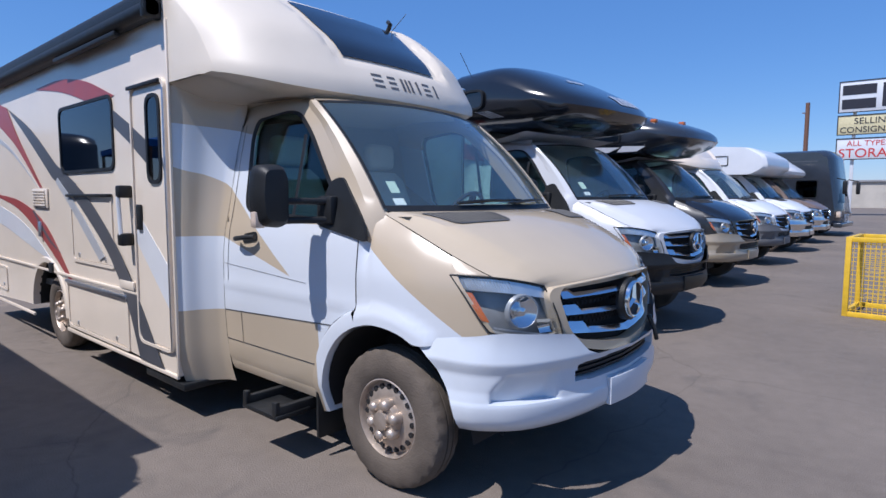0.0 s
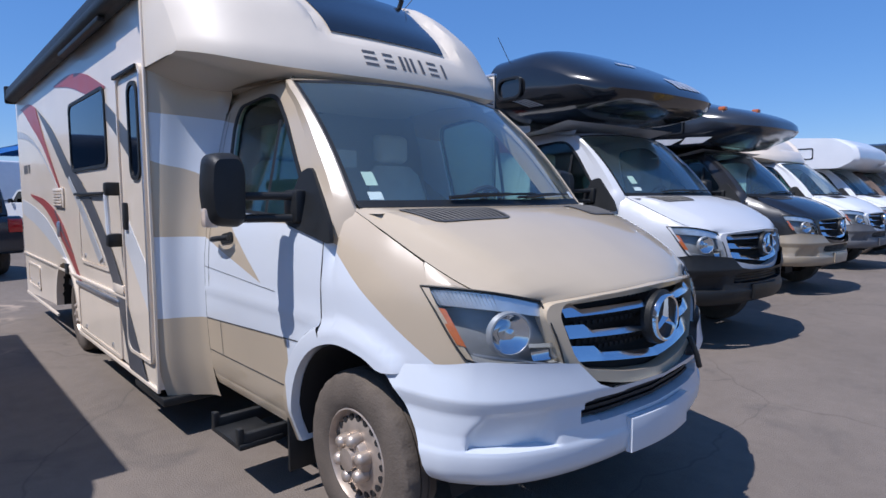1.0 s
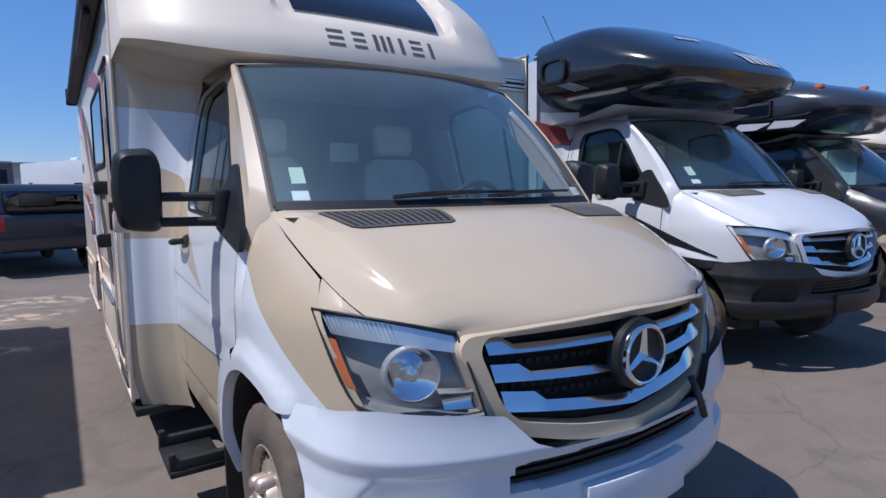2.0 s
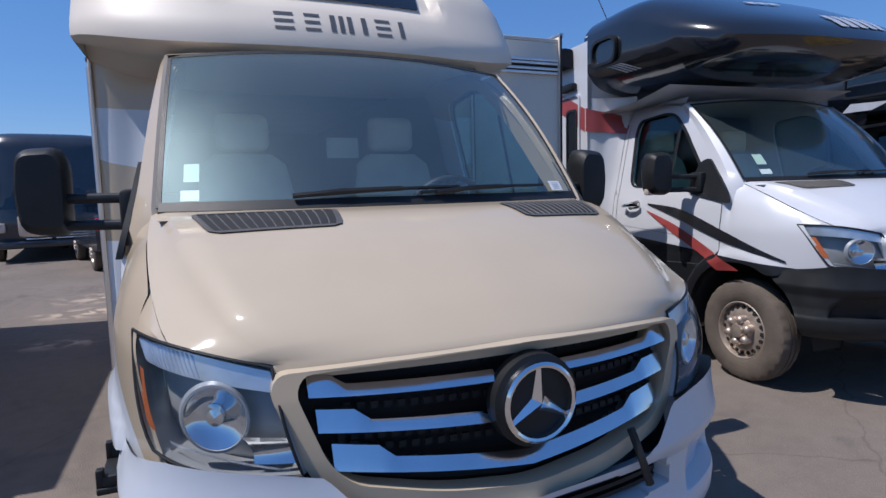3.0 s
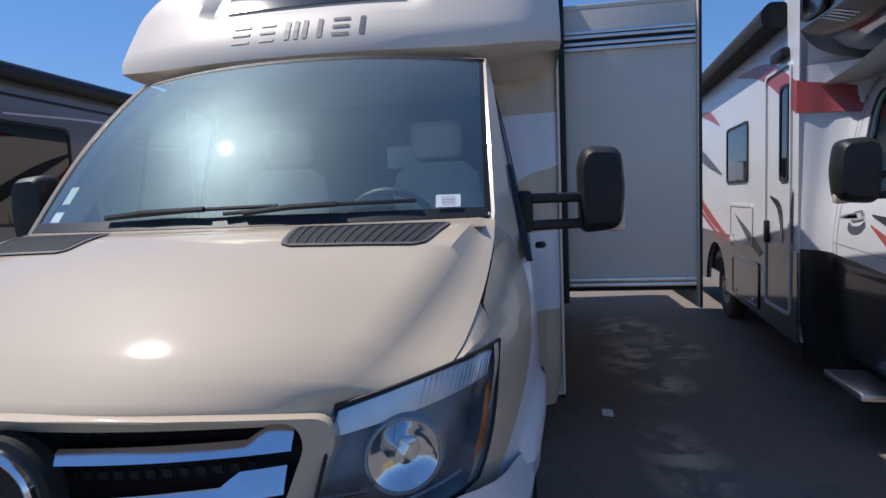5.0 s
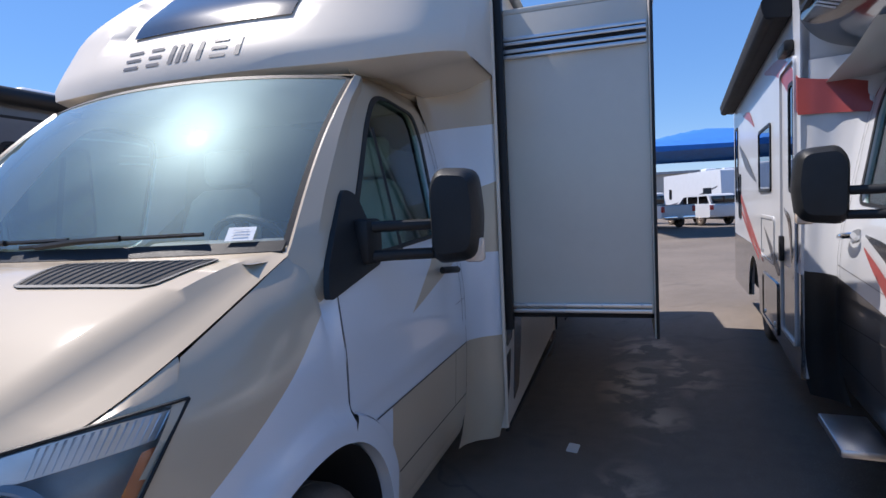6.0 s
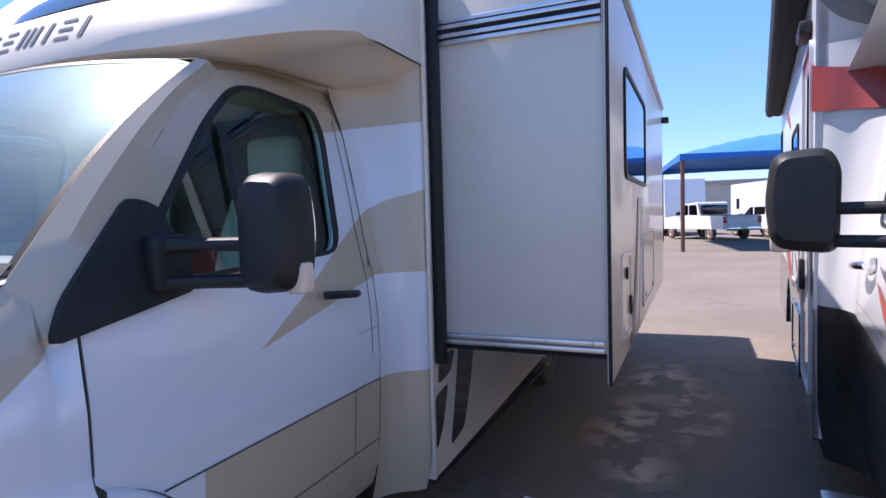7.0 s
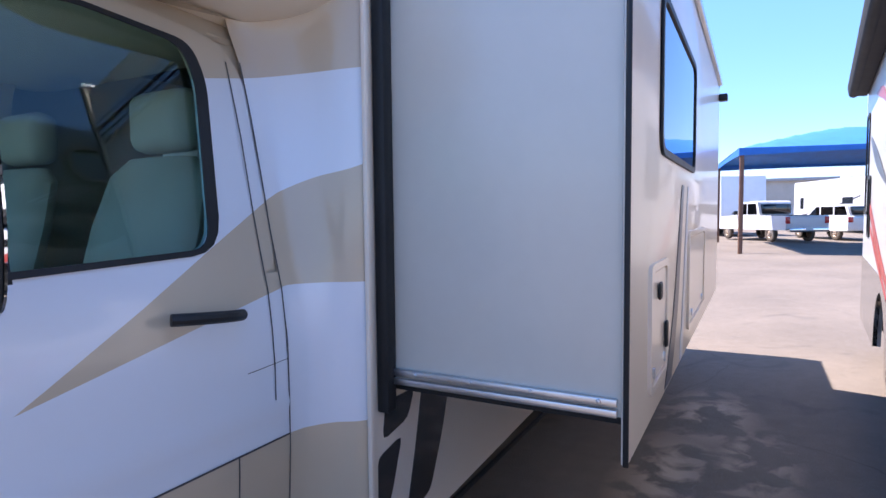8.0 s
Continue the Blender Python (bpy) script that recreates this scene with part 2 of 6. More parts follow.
    nt.links.new(c.outputs[2], sun_and_streaks.inputs[6])
    sun_and_streaks.inputs[7].default_value = (0.47, 0.37, 0.28, 1)
    nt.links.new(sun_and_streaks.outputs[2], bsdf.inputs["Base Color"])
    return m


M["asphalt"] = asphalt()


# ---- mesh helpers ----
def put_mesh(name, bm, mat, parent=None, label="", smooth=True, angle=35):
    bmesh.ops.remove_doubles(bm, verts=bm.verts, dist=1e-5)
    bmesh.ops.recalc_face_normals(bm, faces=bm.faces)
    me = bpy.data.meshes.new(name)
    for f in bm.faces:
        f.smooth = smooth
    if smooth:
        for e in bm.edges:
            if len(e.link_faces) == 2 and e.calc_face_angle(0) > radians(angle):
                e.smooth = False
    bm.to_mesh(me)
    bm.free()
    mats = mat if isinstance(mat, (list, tuple)) else [mat]
    for k in mats:
        me.materials.append(M[k] if isinstance(k, str) else k)
    ob = new(name, me)
    if parent is not None:
        ob.parent = parent
    if label:
        ob["label"] = label
    return ob


def part(name, bm, mat, parent, label="", smooth=True):
    return put_mesh(name, bm, mat, parent, label, smooth)


def thing(name, m, label, category, group="", kind=""):
    ob = new(name)
    ob.matrix_world = m
    return tagged(ob, label, category, group, kind)


def box(bm, lo, hi, bevel=0.0, seg=2):
    x0, y0, z0 = (min(a, b) for a, b in zip(lo, hi))
    x1, y1, z1 = (max(a, b) for a, b in zip(lo, hi))
    r = bmesh.ops.create_cube(bm, size=1, matrix=Matrix.Translation(((x0 + x1) / 2, (y0 + y1) / 2, (z0 + z1) / 2)) @ Matrix.Diagonal((x1 - x0, y1 - y0, z1 - z0, 1)))
    if bevel:
        es = list({e for v in r["verts"] for e in v.link_edges})
        bmesh.ops.bevel(bm, geom=es, offset=bevel, segments=seg, affect="EDGES", profile=0.5)
    return bm


def boxed(lo, hi, bevel=0.0, seg=2):
    return box(bmesh.new(), lo, hi, bevel, seg)


def loft(bm, rows, closed=False, caps=False):
    """Faces between rows of points of equal length."""
    vs = [[bm.verts.new(p) for p in row] for row in rows]
    n = len(rows[0])
    for a, b in zip(vs, vs[1:]):
        for i in range(n if closed else n - 1):
            j = (i + 1) % n
            bm.faces.new((a[i], a[j], b[j], b[i]))
    if caps:
        bm.faces.new(vs[0])
        bm.faces.new(vs[-1])
    return bm


def spline(points, n):
    """n points evenly along a smooth curve through points."""
    p = np.array(points, float)
    ext = np.vstack([2 * p[0] - p[1], p, 2 * p[-1] - p[-2]])
    out = []
    for i in range(1, len(ext) - 2):
        a, b, c, d = ext[i - 1:i + 3]
        for t in np.linspace(0, 1, 12, endpoint=False):
            out.append(0.5 * (2 * b + (c - a) * t + (2 * a - 5 * b + 4 * c - d) * t ** 2 + (3 * b - a - 3 * c + d) * t ** 3))
    out.append(p[-1])
    out = np.array(out)
    s = np.r_[0, np.cumsum(np.linalg.norm(np.diff(out, axis=0), axis=1))]
    want = np.linspace(0, s[-1], n)
    return np.stack([np.interp(want, s, out[:, k]) for k in range(p.shape[1])], 1)


def rounded(points, r, n=5):
    """A closed outline in the plane with its corners rounded by r."""
    out = []
    k = len(points)
    for i in range(k):
        p, a, b = (np.array(points[j % k], float) for j in (i, i - 1, i + 1))
        u, v = a - p, b - p
        lu, lv = np.linalg.norm(u), np.linalg.norm(v)
        ru = min(r, lu * 0.48, lv * 0.48)
        s, e = p + u / lu * ru, p + v / lv * ru
        for t in np.linspace(0, 1, n):
            out.append(tuple((1 - t) ** 2 * s + 2 * t * (1 - t) * p + t * t * e))
    return out


def slab(outline, place, thick, bm=None):
    """A flat piece from an outline (a, b) by place(a, b, depth), thick deep."""
    bm = bm or bmesh.new()
    return loft(bm, [[place(a, b, d) for a, b in outline] for d in (0, thick)], closed=True, caps=True)


def ring(outline, inner, place, thick, bm=None):
    """A frame between two outlines of equal count."""
    bm = bm or bmesh.new()
    rows = [[place(a, b, 0) for a, b in outline], [place(a, b, thick) for a, b in outline], [place(a, b, thick) for a, b in inner], [place(a, b, 0) for a, b in inner]]
    return loft(bm, rows + rows[:1], closed=True)


def tube(points, r, sides=10, bm=None, n=0):
    bm = bm or bmesh.new()
    p = [Vector(q) for q in (spline(points, n) if n else points)]
    rows = []
    side = None
    for i, q in enumerate(p):
        d = (p[min(i + 1, len(p) - 1)] - p[max(i - 1, 0)]).normalized()
        ref = Vector((0, 0, 1)) if abs(d.z) < 0.9 else Vector((1, 0, 0))
        u = d.cross(ref).normalized()
        if side is not None and u.dot(side) < 0:
            u = -u
        side = u
        v = d.cross(u)
        rows.append([q + r * (math.cos(t) * u + math.sin(t) * v) for t in np.linspace(0, 2 * math.pi, sides, endpoint=False)])
    return loft(bm, rows, closed=True, caps=True)


def lathe(profile, place, sides=32, bm=None):
    """Turned piece: profile of (radius, depth); place(a, b, depth)."""
    bm = bm or bmesh.new()
    rows = [[place(r * math.cos(t), r * math.sin(t), d) for t in np.linspace(0, 2 * math.pi, sides, endpoint=False)] for r, d in profile]
    return loft(bm, rows, closed=True)


def on_side(s, y):
    """Places (x, z) on a wall whose outside looks to side s, at |y|; depth goes outwards."""
    return lambda a, b, d: (a, s * (y + d), b)


def swoosh(top, bottom, n=16):
    """Outline of a stripe between two curves."""
    return [tuple(p) for p in spline(top, n)] + [tuple(p) for p in spline(bottom, n)][::-1]


def stripe(bm_parent, top, bottom, s, y, mat, name="stripe", d=0.003):
    a, b = spline(top, 18), spline(bottom, 18)
    bm = bmesh.new()
    place = on_side(s, y)
    loft(bm, [[place(*p, d) for p in a], [place(*p, d) for p in b]])
    loft(bm, [[place(*p, 0) for p in a], [place(*p, d) for p in a]])
    loft(bm, [[place(*p, d) for p in b], [place(*p, 0) for p in b]])
    return part(name, bm, mat, bm_parent, smooth=False)


# ---- ground ----
bm = bmesh.new()
GX = [-600, -200, -80] + [-40 + 2 * i for i in range(31)] + [40, 120, 600]
GY = [-600, -150, -50] + [-20 + 2 * i for i in range(11)] + [1.6, 2.6] + [4 + 2 * i for i in range(19)] + [60, 120, 250, 600]
loft(bm, [[(x, y, float(np.interp(y, [1.6, 2.6], [0, 0.05]))) for x in GX] for y in GY])
ground = tagged(put_mesh("ground", bm, "asphalt"), "worn grey-brown dusty asphalt of a sales lot", "asphalt", kind="structure")


# ---- van cab, shared by the motorhomes; x forward, y to its left, origin under the front axle ----
def side_w(z):
    return float(np.interp(z, [0.2, 0.45, 0.8, 1.1, 1.28, 1.45, 1.75, 2.02, 2.15], [0.86, 0.945, 0.965, 0.965, 0.945, 0.905, 0.85, 0.785, 0.70]))


def taper(x):
    return 0.26 * (max(0.0, x) / 0.8) ** 1.9


def side_y(x, z):
    return side_w(z) - taper(x)


EDGE = spline([(-0.10, 0.845, 1.42), (0.12, 0.848, 1.335), (0.36, 0.83, 1.228), (0.562, 0.791, 1.142), (0.622, 0.73, 1.127), (0.675, 0.655, 1.110), (0.705, 0.573, 1.092)], 41)
MID = spline([(0.10, 0, 1.425), (0.28, 0, 1.405), (0.5, 0, 1.325), (0.7, 0, 1.215), (0.80, 0, 1.145), (0.835, 0, 1.115)], 41)


def bonnet_edge(u):
    return [float(np.interp(u * 40, range(41), EDGE[:, k])) for k in range(3)]


def bonnet_mid(u):
    return [float(np.interp(u * 40, range(41), MID[:, k])) for k in range(3)]


def crease(u):
    """Where the raised middle of the bonnet ends, and how wide the step down is, as shares of its half width."""
    k = (0.80 - 0.10 * u - 0.155 * u * u) / bonnet_edge(u)[1]
    return k, min(0.065, (1 - k) * 0.5)


def bonnet_at(u, s):
    """The bonnet's surface: u 0 at the windscreen to 1 at the grille, s -1 to 1 across."""
    e, c = bonnet_edge(u), bonnet_mid(u)
    a = abs(s)
    k, step = crease(u)
    fall = float(np.interp(a, [0, k * 0.35, k * 0.7, k * 0.92, k, k + step * 0.5, k + step, 1], [0, 0.03, 0.10, 0.18, 0.23, 0.52, 0.78, 1]))
    fade = min(1.0, max(0.0, (u - 0.20) / 0.80))
    fall += (0.75 * a ** 3 + 0.25 * a - fall) * fade * fade
    return (c[0] + (e[0] - c[0]) * a ** 2.2, e[1] * s, c[2] + (e[2] - c[2]) * fall)


def across(u, n):
    """Places across the bonnet, closer together at its creases."""
    k, step = crease(u)
    half = [k * q for q in np.linspace(0, 0.92, n)[1:]] + [k, k + step * 0.5, k + step, k + step + (1 - k - step) * 0.5, 1.0]
    return [-q for q in half[::-1]] + [0.0] + half


def screen_at(u, s, lift=0.0):
    """The windscreen: u 0 at the bottom to 1 at the top."""
    a = abs(s)
    b = Vector((-0.105 + 0.20 * (1 - a ** 2.2), 0.832 * s, 1.437))
    t = Vector((-0.72 + 0.11 * (1 - a ** 2.2), 0.775 * s, 2.062 + 0.035 * (1 - a * a)))
    bulge = 0.035 * math.sin(math.pi * u)
    return b.lerp(t, u) + Vector((0.72, 0, 0.69)) * (bulge + lift)


def front_x(y, z):
    """The nose behind grille and lamps."""
    return 0.86 - 0.40 * y * y - 0.25 * max(0, abs(y) - 0.5) ** 2 - 0.10 * max(0.0, z - 1.0)


GRILLE_HALF = [(0.0, 1.112), (0.32, 1.098), (0.517, 1.078), (0.535, 1.035), (0.475, 0.875), (0.425, 0.825), (0.22, 0.788), (0.0, 0.768)]


def wheel(parent, x, y, s, hubcap="hub", dual=False, holes=False):
    """A wheel at (x, y) whose face looks to side s."""
    w = new("wheel")
    w.parent = parent
    w.location, w.scale = (x, y, 0.386 * 0.95), (0.95, 0.80, 0.95)
    pl = lambda a, b, d: (a, s * d, b)
    prof = [(0.205, -0.10), (0.225, -0.115), (0.33, -0.115), (0.372, -0.095), (0.386, -0.05), (0.386, -0.03), (0.376, -0.028), (0.376, -0.02), (0.386, -0.018), (0.386, 0.018), (0.376, 0.02), (0.376, 0.028), (0.386, 0.03), (0.386, 0.05), (0.372, 0.093), (0.35, 0.108), (0.30, 0.118), (0.25, 0.112), (0.222, 0.10), (0.205, 0.085)]
    rows = []
    for r, d in prof:
        ring_ = []
        for k in range(112):
            t = 2 * math.pi * k / 112
            lug = 0.004 if k % 4 >= 2 and r > 0.36 and abs(d) > 0.04 else 0.0
            ring_.append(pl((r - lug) * math.cos(t), (r - lug) * math.sin(t), d))
        rows.append(ring_)
    bm = loft(bmesh.new(), rows, closed=True)
    part("tyre", bm, "rubber", w, "dusty black rubber tyre")
    inset = -0.02 if dual else 0.0
    bm = lathe([(0.222, 0.095), (0.212, 0.102), (0.205, 0.085), (0.198, 0.055 + inset), (0.16, 0.075 + inset), (0.125, 0.085 + inset), (0.10, 0.082 + inset), (0.095, 0.11 + inset), (0.09, 0.125 + inset), (0.055, 0.13 + inset), (0.05, 0.155 + inset), (0.001, 0.16 + inset)], pl, 40)
    for k in range(6):
        t = 2 * math.pi * k / 6 + 0.3
        a, b = 0.088 * math.cos(t), 0.088 * math.sin(t)
        lathe([(0.033, 0.085 + inset), (0.031, 0.135 + inset), (0.024, 0.152 + inset), (0.012, 0.160 + inset), (0.001, 0.162 + inset)], lambda p, q, d, a=a, b=b: (a + p, s * d, b + q), 12, bm)
    rim = part("rim", bm, hubcap, w, "dull polished steel wheel cover")
    if holes:
        for k in range(20):
            t = 2 * math.pi * k / 20
            a, b = 0.172 * math.cos(t), 0.172 * math.sin(t)
            # closed dark plug; the shade inside a vent hole is put into its colour
            bm = lathe([(0.0165, 0.058 + inset), (0.016, 0.0765 + inset), (0.001, 0.0765 + inset)], lambda p, q, d, a=a, b=b: (a + p, s * d, b + q), 8)
            part("hole_plug", bm, "dark", rim)
    return w


def emblem(parent):
    """A round emblem with three spokes on the grille."""
    e = new("emblem")
    e.parent = parent
    e.location = (0.905, 0, 0.975)
    pl = lambda a, b, d: (d, a, b)
    part("dish", lathe([(0.001, -0.005), (0.088, -0.005), (0.112, -0.012), (0.114, -0.05)], pl, 40), "black", e)
    part("ring", lathe([(0.082, -0.004), (0.084, 0.010), (0.090, 0.013), (0.097, 0.008), (0.098, -0.008)], pl, 40), "chrome", e, "chrome ring")
    for k in range(3):
        t = radians(90 + 120 * k)
        d, n = np.array([math.cos(t), math.sin(t)]), np.array([-math.sin(t), math.cos(t)])
        bm = bmesh.new()
        rows = []
        for q, w in ((0.0, 0.021), (0.025, 0.015), (0.086, 0.004)):
            c = d * q
            rows.append([pl(*(c + n * w), -0.004), pl(*c, 0.012 - q * 0.06), pl(*(c - n * w), -0.004)])
        loft(bm, rows)
        part("spoke", bm, "chrome", e)


def mirror_unit(parent, s, wide=0.83, black="black"):
    """A door mirror with its long arm."""
    mu = new("door_mirror")
    mu.parent = parent
    tri = [(-0.095, 1.268), (-0.14, 1.36), (-0.36, 1.61), (-0.45, 1.59), (-0.52, 1.45), (-0.53, 1.345)]
    bm = bmesh.new()
    rows = []
    for d in (-0.005, 0.014):
        rows.append([(a, s * (side_y(a, b) + d), b) for a, b in rounded(tri, 0.03, 3)])
    loft(bm, rows, closed=True, caps=True)
    part("mount", bm, black, mu)
    bm = bmesh.new()
    for z in (1.375, 1.475):
        rr = []
        for y, x in ((0.93, -0.40), (1.02, -0.47), (1.17, -0.525)):
            rr.append([(x + 0.024 * math.cos(t), s * y, z + 0.020 * math.sin(t)) for t in np.linspace(0, 2 * math.pi, 10, endpoint=False)])
        loft(bm, rr, closed=True, caps=True)
    box(bm, (-0.50, s * 0.90, 1.35), (-0.37, s * 0.965, 1.505), 0.02)
    part("arm", bm, black, mu)
    outline = rounded([(1.135, 1.325), (1.325, 1.34), (1.345, 1.50), (1.325, 1.665), (1.165, 1.675), (1.13, 1.61)], 0.05, 5)
    c = np.mean(outline, 0)
    bm = bmesh.new()
    rows = []
    for dx, k in ((0.0, 0.93), (0.012, 1.0), (0.06, 1.0), (0.11, 0.93), (0.135, 0.80), (0.14, 0.5)):
        rows.append([(-0.60 + dx * 0.95, s * (c[0] - 0.012 + (a - c[0]) * k * wide), c[1] + (b - c[1]) * k * 0.96) for a, b in outline])
    loft(bm, rows, closed=True, caps=True)
    part("housing", bm, black, mu)
    bm = bmesh.new()
    slab([(c[0] - 0.012 + (a - c[0]) * wide * 0.9, c[1] + (b - c[1]) * 0.88) for a, b in outline], lambda a, b, d: (-0.603 - d, s * a, b), 0.004, bm)
    part("mirror_glass", bm, "mirror", mu)
    part("indicator", boxed((-0.585, s * 1.245, 1.338), (-0.53, s * 1.315, 1.425), 0.014), "lens_amber", mu, "clear and amber indicator lens")


def cab(parent, paint, bonnet_paint, bumper, bumper_label="", grille_surround="beige", detail=True, seats=True, handle="black"):
    """The front of a large delivery van: bonnet, wings, doors, glass, lamps, grille, bumper."""
    n, mm = (28, 36) if detail else (14, 16)
    # bonnet
    bm = bmesh.new()
    us = [round(i * 40 / n) / 40 for i in range(n + 1)]
    loft(bm, [[bonnet_at(u, s) for s in across(u, mm // 2)] for u in us])
    rim = [bonnet_at(1.0, s) for s in across(1.0, mm // 2)]
    loft(bm, [rim, [(x + 0.004, y, z - 0.010) for x, y, z in rim], [(x + 0.003, y, z - 0.036) for x, y, z in rim], [(x - 0.03, y, z - 0.042) for x, y, z in rim]])
    hood = part("bonnet", bm, bonnet_paint, parent)
    for s in (-1, 1):
        v = new("bonnet_vent")
        v.parent = hood
        def vent_at(a, b, d, s=s):
            x, y, z = bonnet_at(min(1, max(0, a)), s * b)
            return (x, y, z + d)
        us_ = [0.105, 0.122, 0.16, 0.20, 0.24, 0.28, 0.318, 0.335]
        end = lambda u: 0.035 * max(0.0, abs(u - 0.22) - 0.095) / 0.02
        lo, hi = (lambda u: 0.345 + 0.10 * (u - 0.1) + end(u)), (lambda u: 0.865 - 0.25 * (u - 0.1) - end(u))
        bm = bmesh.new()
        loft(bm, [[vent_at(u, b, 0.003) for b in np.linspace(lo(u), hi(u), 12)] for u in us_])
        part("well", bm, "dark", v)
        bm = bmesh.new()
        for u0, u1 in ((us_[0], us_[1]), (us_[-2], us_[-1])):
            loft(bm, [[vent_at(u, b, 0.005) for b in np.linspace(lo(u), hi(u), 12)] for u in (u0, u1)])
        for side in (0, 1):
            loft(bm, [[vent_at(u, lo(u) if not side else hi(u), 0.005), vent_at(u, (lo(u) + 0.020) if not side else (hi(u) - 0.020), 0.005)] for u in us_])
        part("frame", bm, "ventgrey", v)
        if detail:
            for k in range(15):
                f = (k + 0.5) / 15
                bm = bmesh.new()
                loft(bm, [[vent_at(u, lo(u) + (hi(u) - lo(u)) * f - 0.0045, 0.0035), vent_at(u, lo(u) + (hi(u) - lo(u)) * f, 0.0065), vent_at(u, lo(u) + (hi(u) - lo(u)) * f + 0.0025, 0.0035)] for u in us_[1:-1]])
                part("slat", bm, "ventgrey", v)
    # wings with the wheel arch
    for s in (-1, 1):
        bm = bmesh.new()
        arc = [(0.475 * math.cos(radians(q)), 0.386 + 0.475 * math.sin(radians(q))) for q in (111, 100, 90, 80, 70, 60)]
        low = spline(arc + [(0.34, 0.808), (0.45, 0.818), (0.620, 0.862)], n + 1)
        high = spline([(-0.165, 0.938), (-0.10, 0.845), (0.12, 0.848), (0.30, 0.838), (0.36, 0.835)], n + 1)
        ex = np.array([bonnet_edge(i / 40) for i in range(41)])
        rows = []
        for (xb, zb), (xt, yt) in zip(low, high):
            zt = float(np.interp(xt, ex[:, 0], ex[:, 2])) - 0.005 - (0.10 if xt < -0.12 else 0)
            row = []
            for v in np.linspace(0, 1, 17):
                x, z = xb + (xt - xb) * v, zb + (zt - zb) * v
                y = side_y(x, z) + (yt + 0.003 - side_y(xt, zt)) * v ** 4
                flare = 0.024 / (1 + math.exp((math.hypot(x, z - 0.386) - 0.555) / 0.006)) if x < 0.33 else 0
                row.append((x, s * (y + flare), z))
            rows.append([(row[0][0], s * (abs(row[0][1]) - 0.08), row[0][2] - 0.01)] + row)
        loft(bm, rows)
        part("wing", bm, paint, parent)
        # flared strip behind the wheel
        bm = bmesh.new()
        rows = []
        for q in np.linspace(110, 192, 14):
            c, d = math.cos(radians(q)), math.sin(radians(q))
            rows.append([(r * c, s * (side_y(r * c, 0.386 + r * d) + e), 0.386 + r * d) for r, e in ((0.475, -0.08), (0.475, 0.022), (0.54, 0.024), (0.553, 0.02), (0.562, 0.0))])
        loft(bm, rows)
        part("arch_strip", bm, paint, parent)
        bm = bmesh.new()
        rows = []
        for t in np.linspace(-0.15, math.pi + 0.15, 20):
            x, z = 0.468 * math.cos(t), 0.386 + 0.468 * math.sin(t)
            rows.append([(x, s * 0.55, z), (x, s * (side_y(x, z) - 0.02), z)])
        loft(bm, rows)
        loft(bm, [[(0.48 * math.cos(t), s * 0.55, 0.386 + 0.48 * math.sin(t)) for t in np.linspace(-0.2, math.pi + 0.2, 20)], [(0.0, s * 0.55, 0.386)] * 20])
        part("wheel_housing", bm, "dark", parent)
    # doors
    for s in (-1, 1):
        bm = bmesh.new()
        front = lambda z: float(np.interp(z, [0.40, 0.50, 0.62, 0.75, 0.83, 0.88, 0.91], [-0.565, -0.555, -0.515, -0.43, -0.345, -0.26, -0.172]))
        loft(bm, [[(-1.50 + (front(z) + 1.50) * k, s * (side_y(-1, z) + (0.006 * math.exp(-((z - 0.93) / 0.012) ** 2))), z) for z in (0.40, 0.45, 0.55, 0.62, 0.7, 0.76, 0.80, 0.835, 0.87, 0.9, 0.93, 0.96, 1.05, 1.15, 1.22, 1.28, 1.33)] for k in np.linspace(0, 1, 12)])
        outer = [(-1.50, 1.33), (-1.50, 1.94), (-1.42, 2.04), (-1.0, 2.085), (-0.82, 2.06), (-0.62, 1.91), (-0.35, 1.60), (-0.172, 1.33)]
        inner = [(-1.285, 1.40), (-1.335, 1.90), (-1.305, 2.0), (-1.0, 2.03), (-0.87, 2.005), (-0.71, 1.865), (-0.48, 1.58), (-0.30, 1.36)]
        oo, ii = rounded(outer, 0.07, 5), rounded(inner, 0.10, 5)
        side = lambda a, b, d: (a, s * (side_y(a, b) + d), b)
        ring(oo, ii, side, -0.03, bm)
        door = part("door", bm, paint, parent)
        bm = bmesh.new()
        ring(rounded([(a + (-0.02 if a < -1 else 0.02), b) for a, b in inner], 0.10, 5), rounded([((a + 0.9) * 0.955 - 0.9, (b - 1.69) * 0.95 + 1.69) for a, b in inner], 0.06, 5), side, 0.004, bm)
        part("window_seal", bm, "black", door)
        bm = bmesh.new()
        slab(ii, lambda a, b, d: side(a, b, -0.016 - d), 0.004, bm)
        g = part("window", bm, "sideglass", door)
        g.visible_shadow = False
        bm = bmesh.new()
        loft(bm, [[side(-0.74 + d, 1.37, 0.0), side(-0.74 + d, 1.865, 0.0)] for d in (-0.045, -0.015)])
        part("window_bar", bm, "black", door)
        bm = tube([(-1.31, s * 0.985, 1.230), (-1.25, s * 1.008, 1.237), (-1.15, s * 1.008, 1.247), (-1.09, s * 0.985, 1.251)], 0.016, 10, None, 12)
        if s < 0:
            slab(rounded([(-1.27, 1.20), (-1.27, 1.262), (-1.12, 1.285), (-1.10, 1.225)], 0.03, 4), lambda a, b, d: side(a, b, 0.002 + d), 0.003, bm)
        part("handle", bm, handle, door, "dark pull handle")
        # seams round the door, and the sill below it
        bm = bmesh.new()
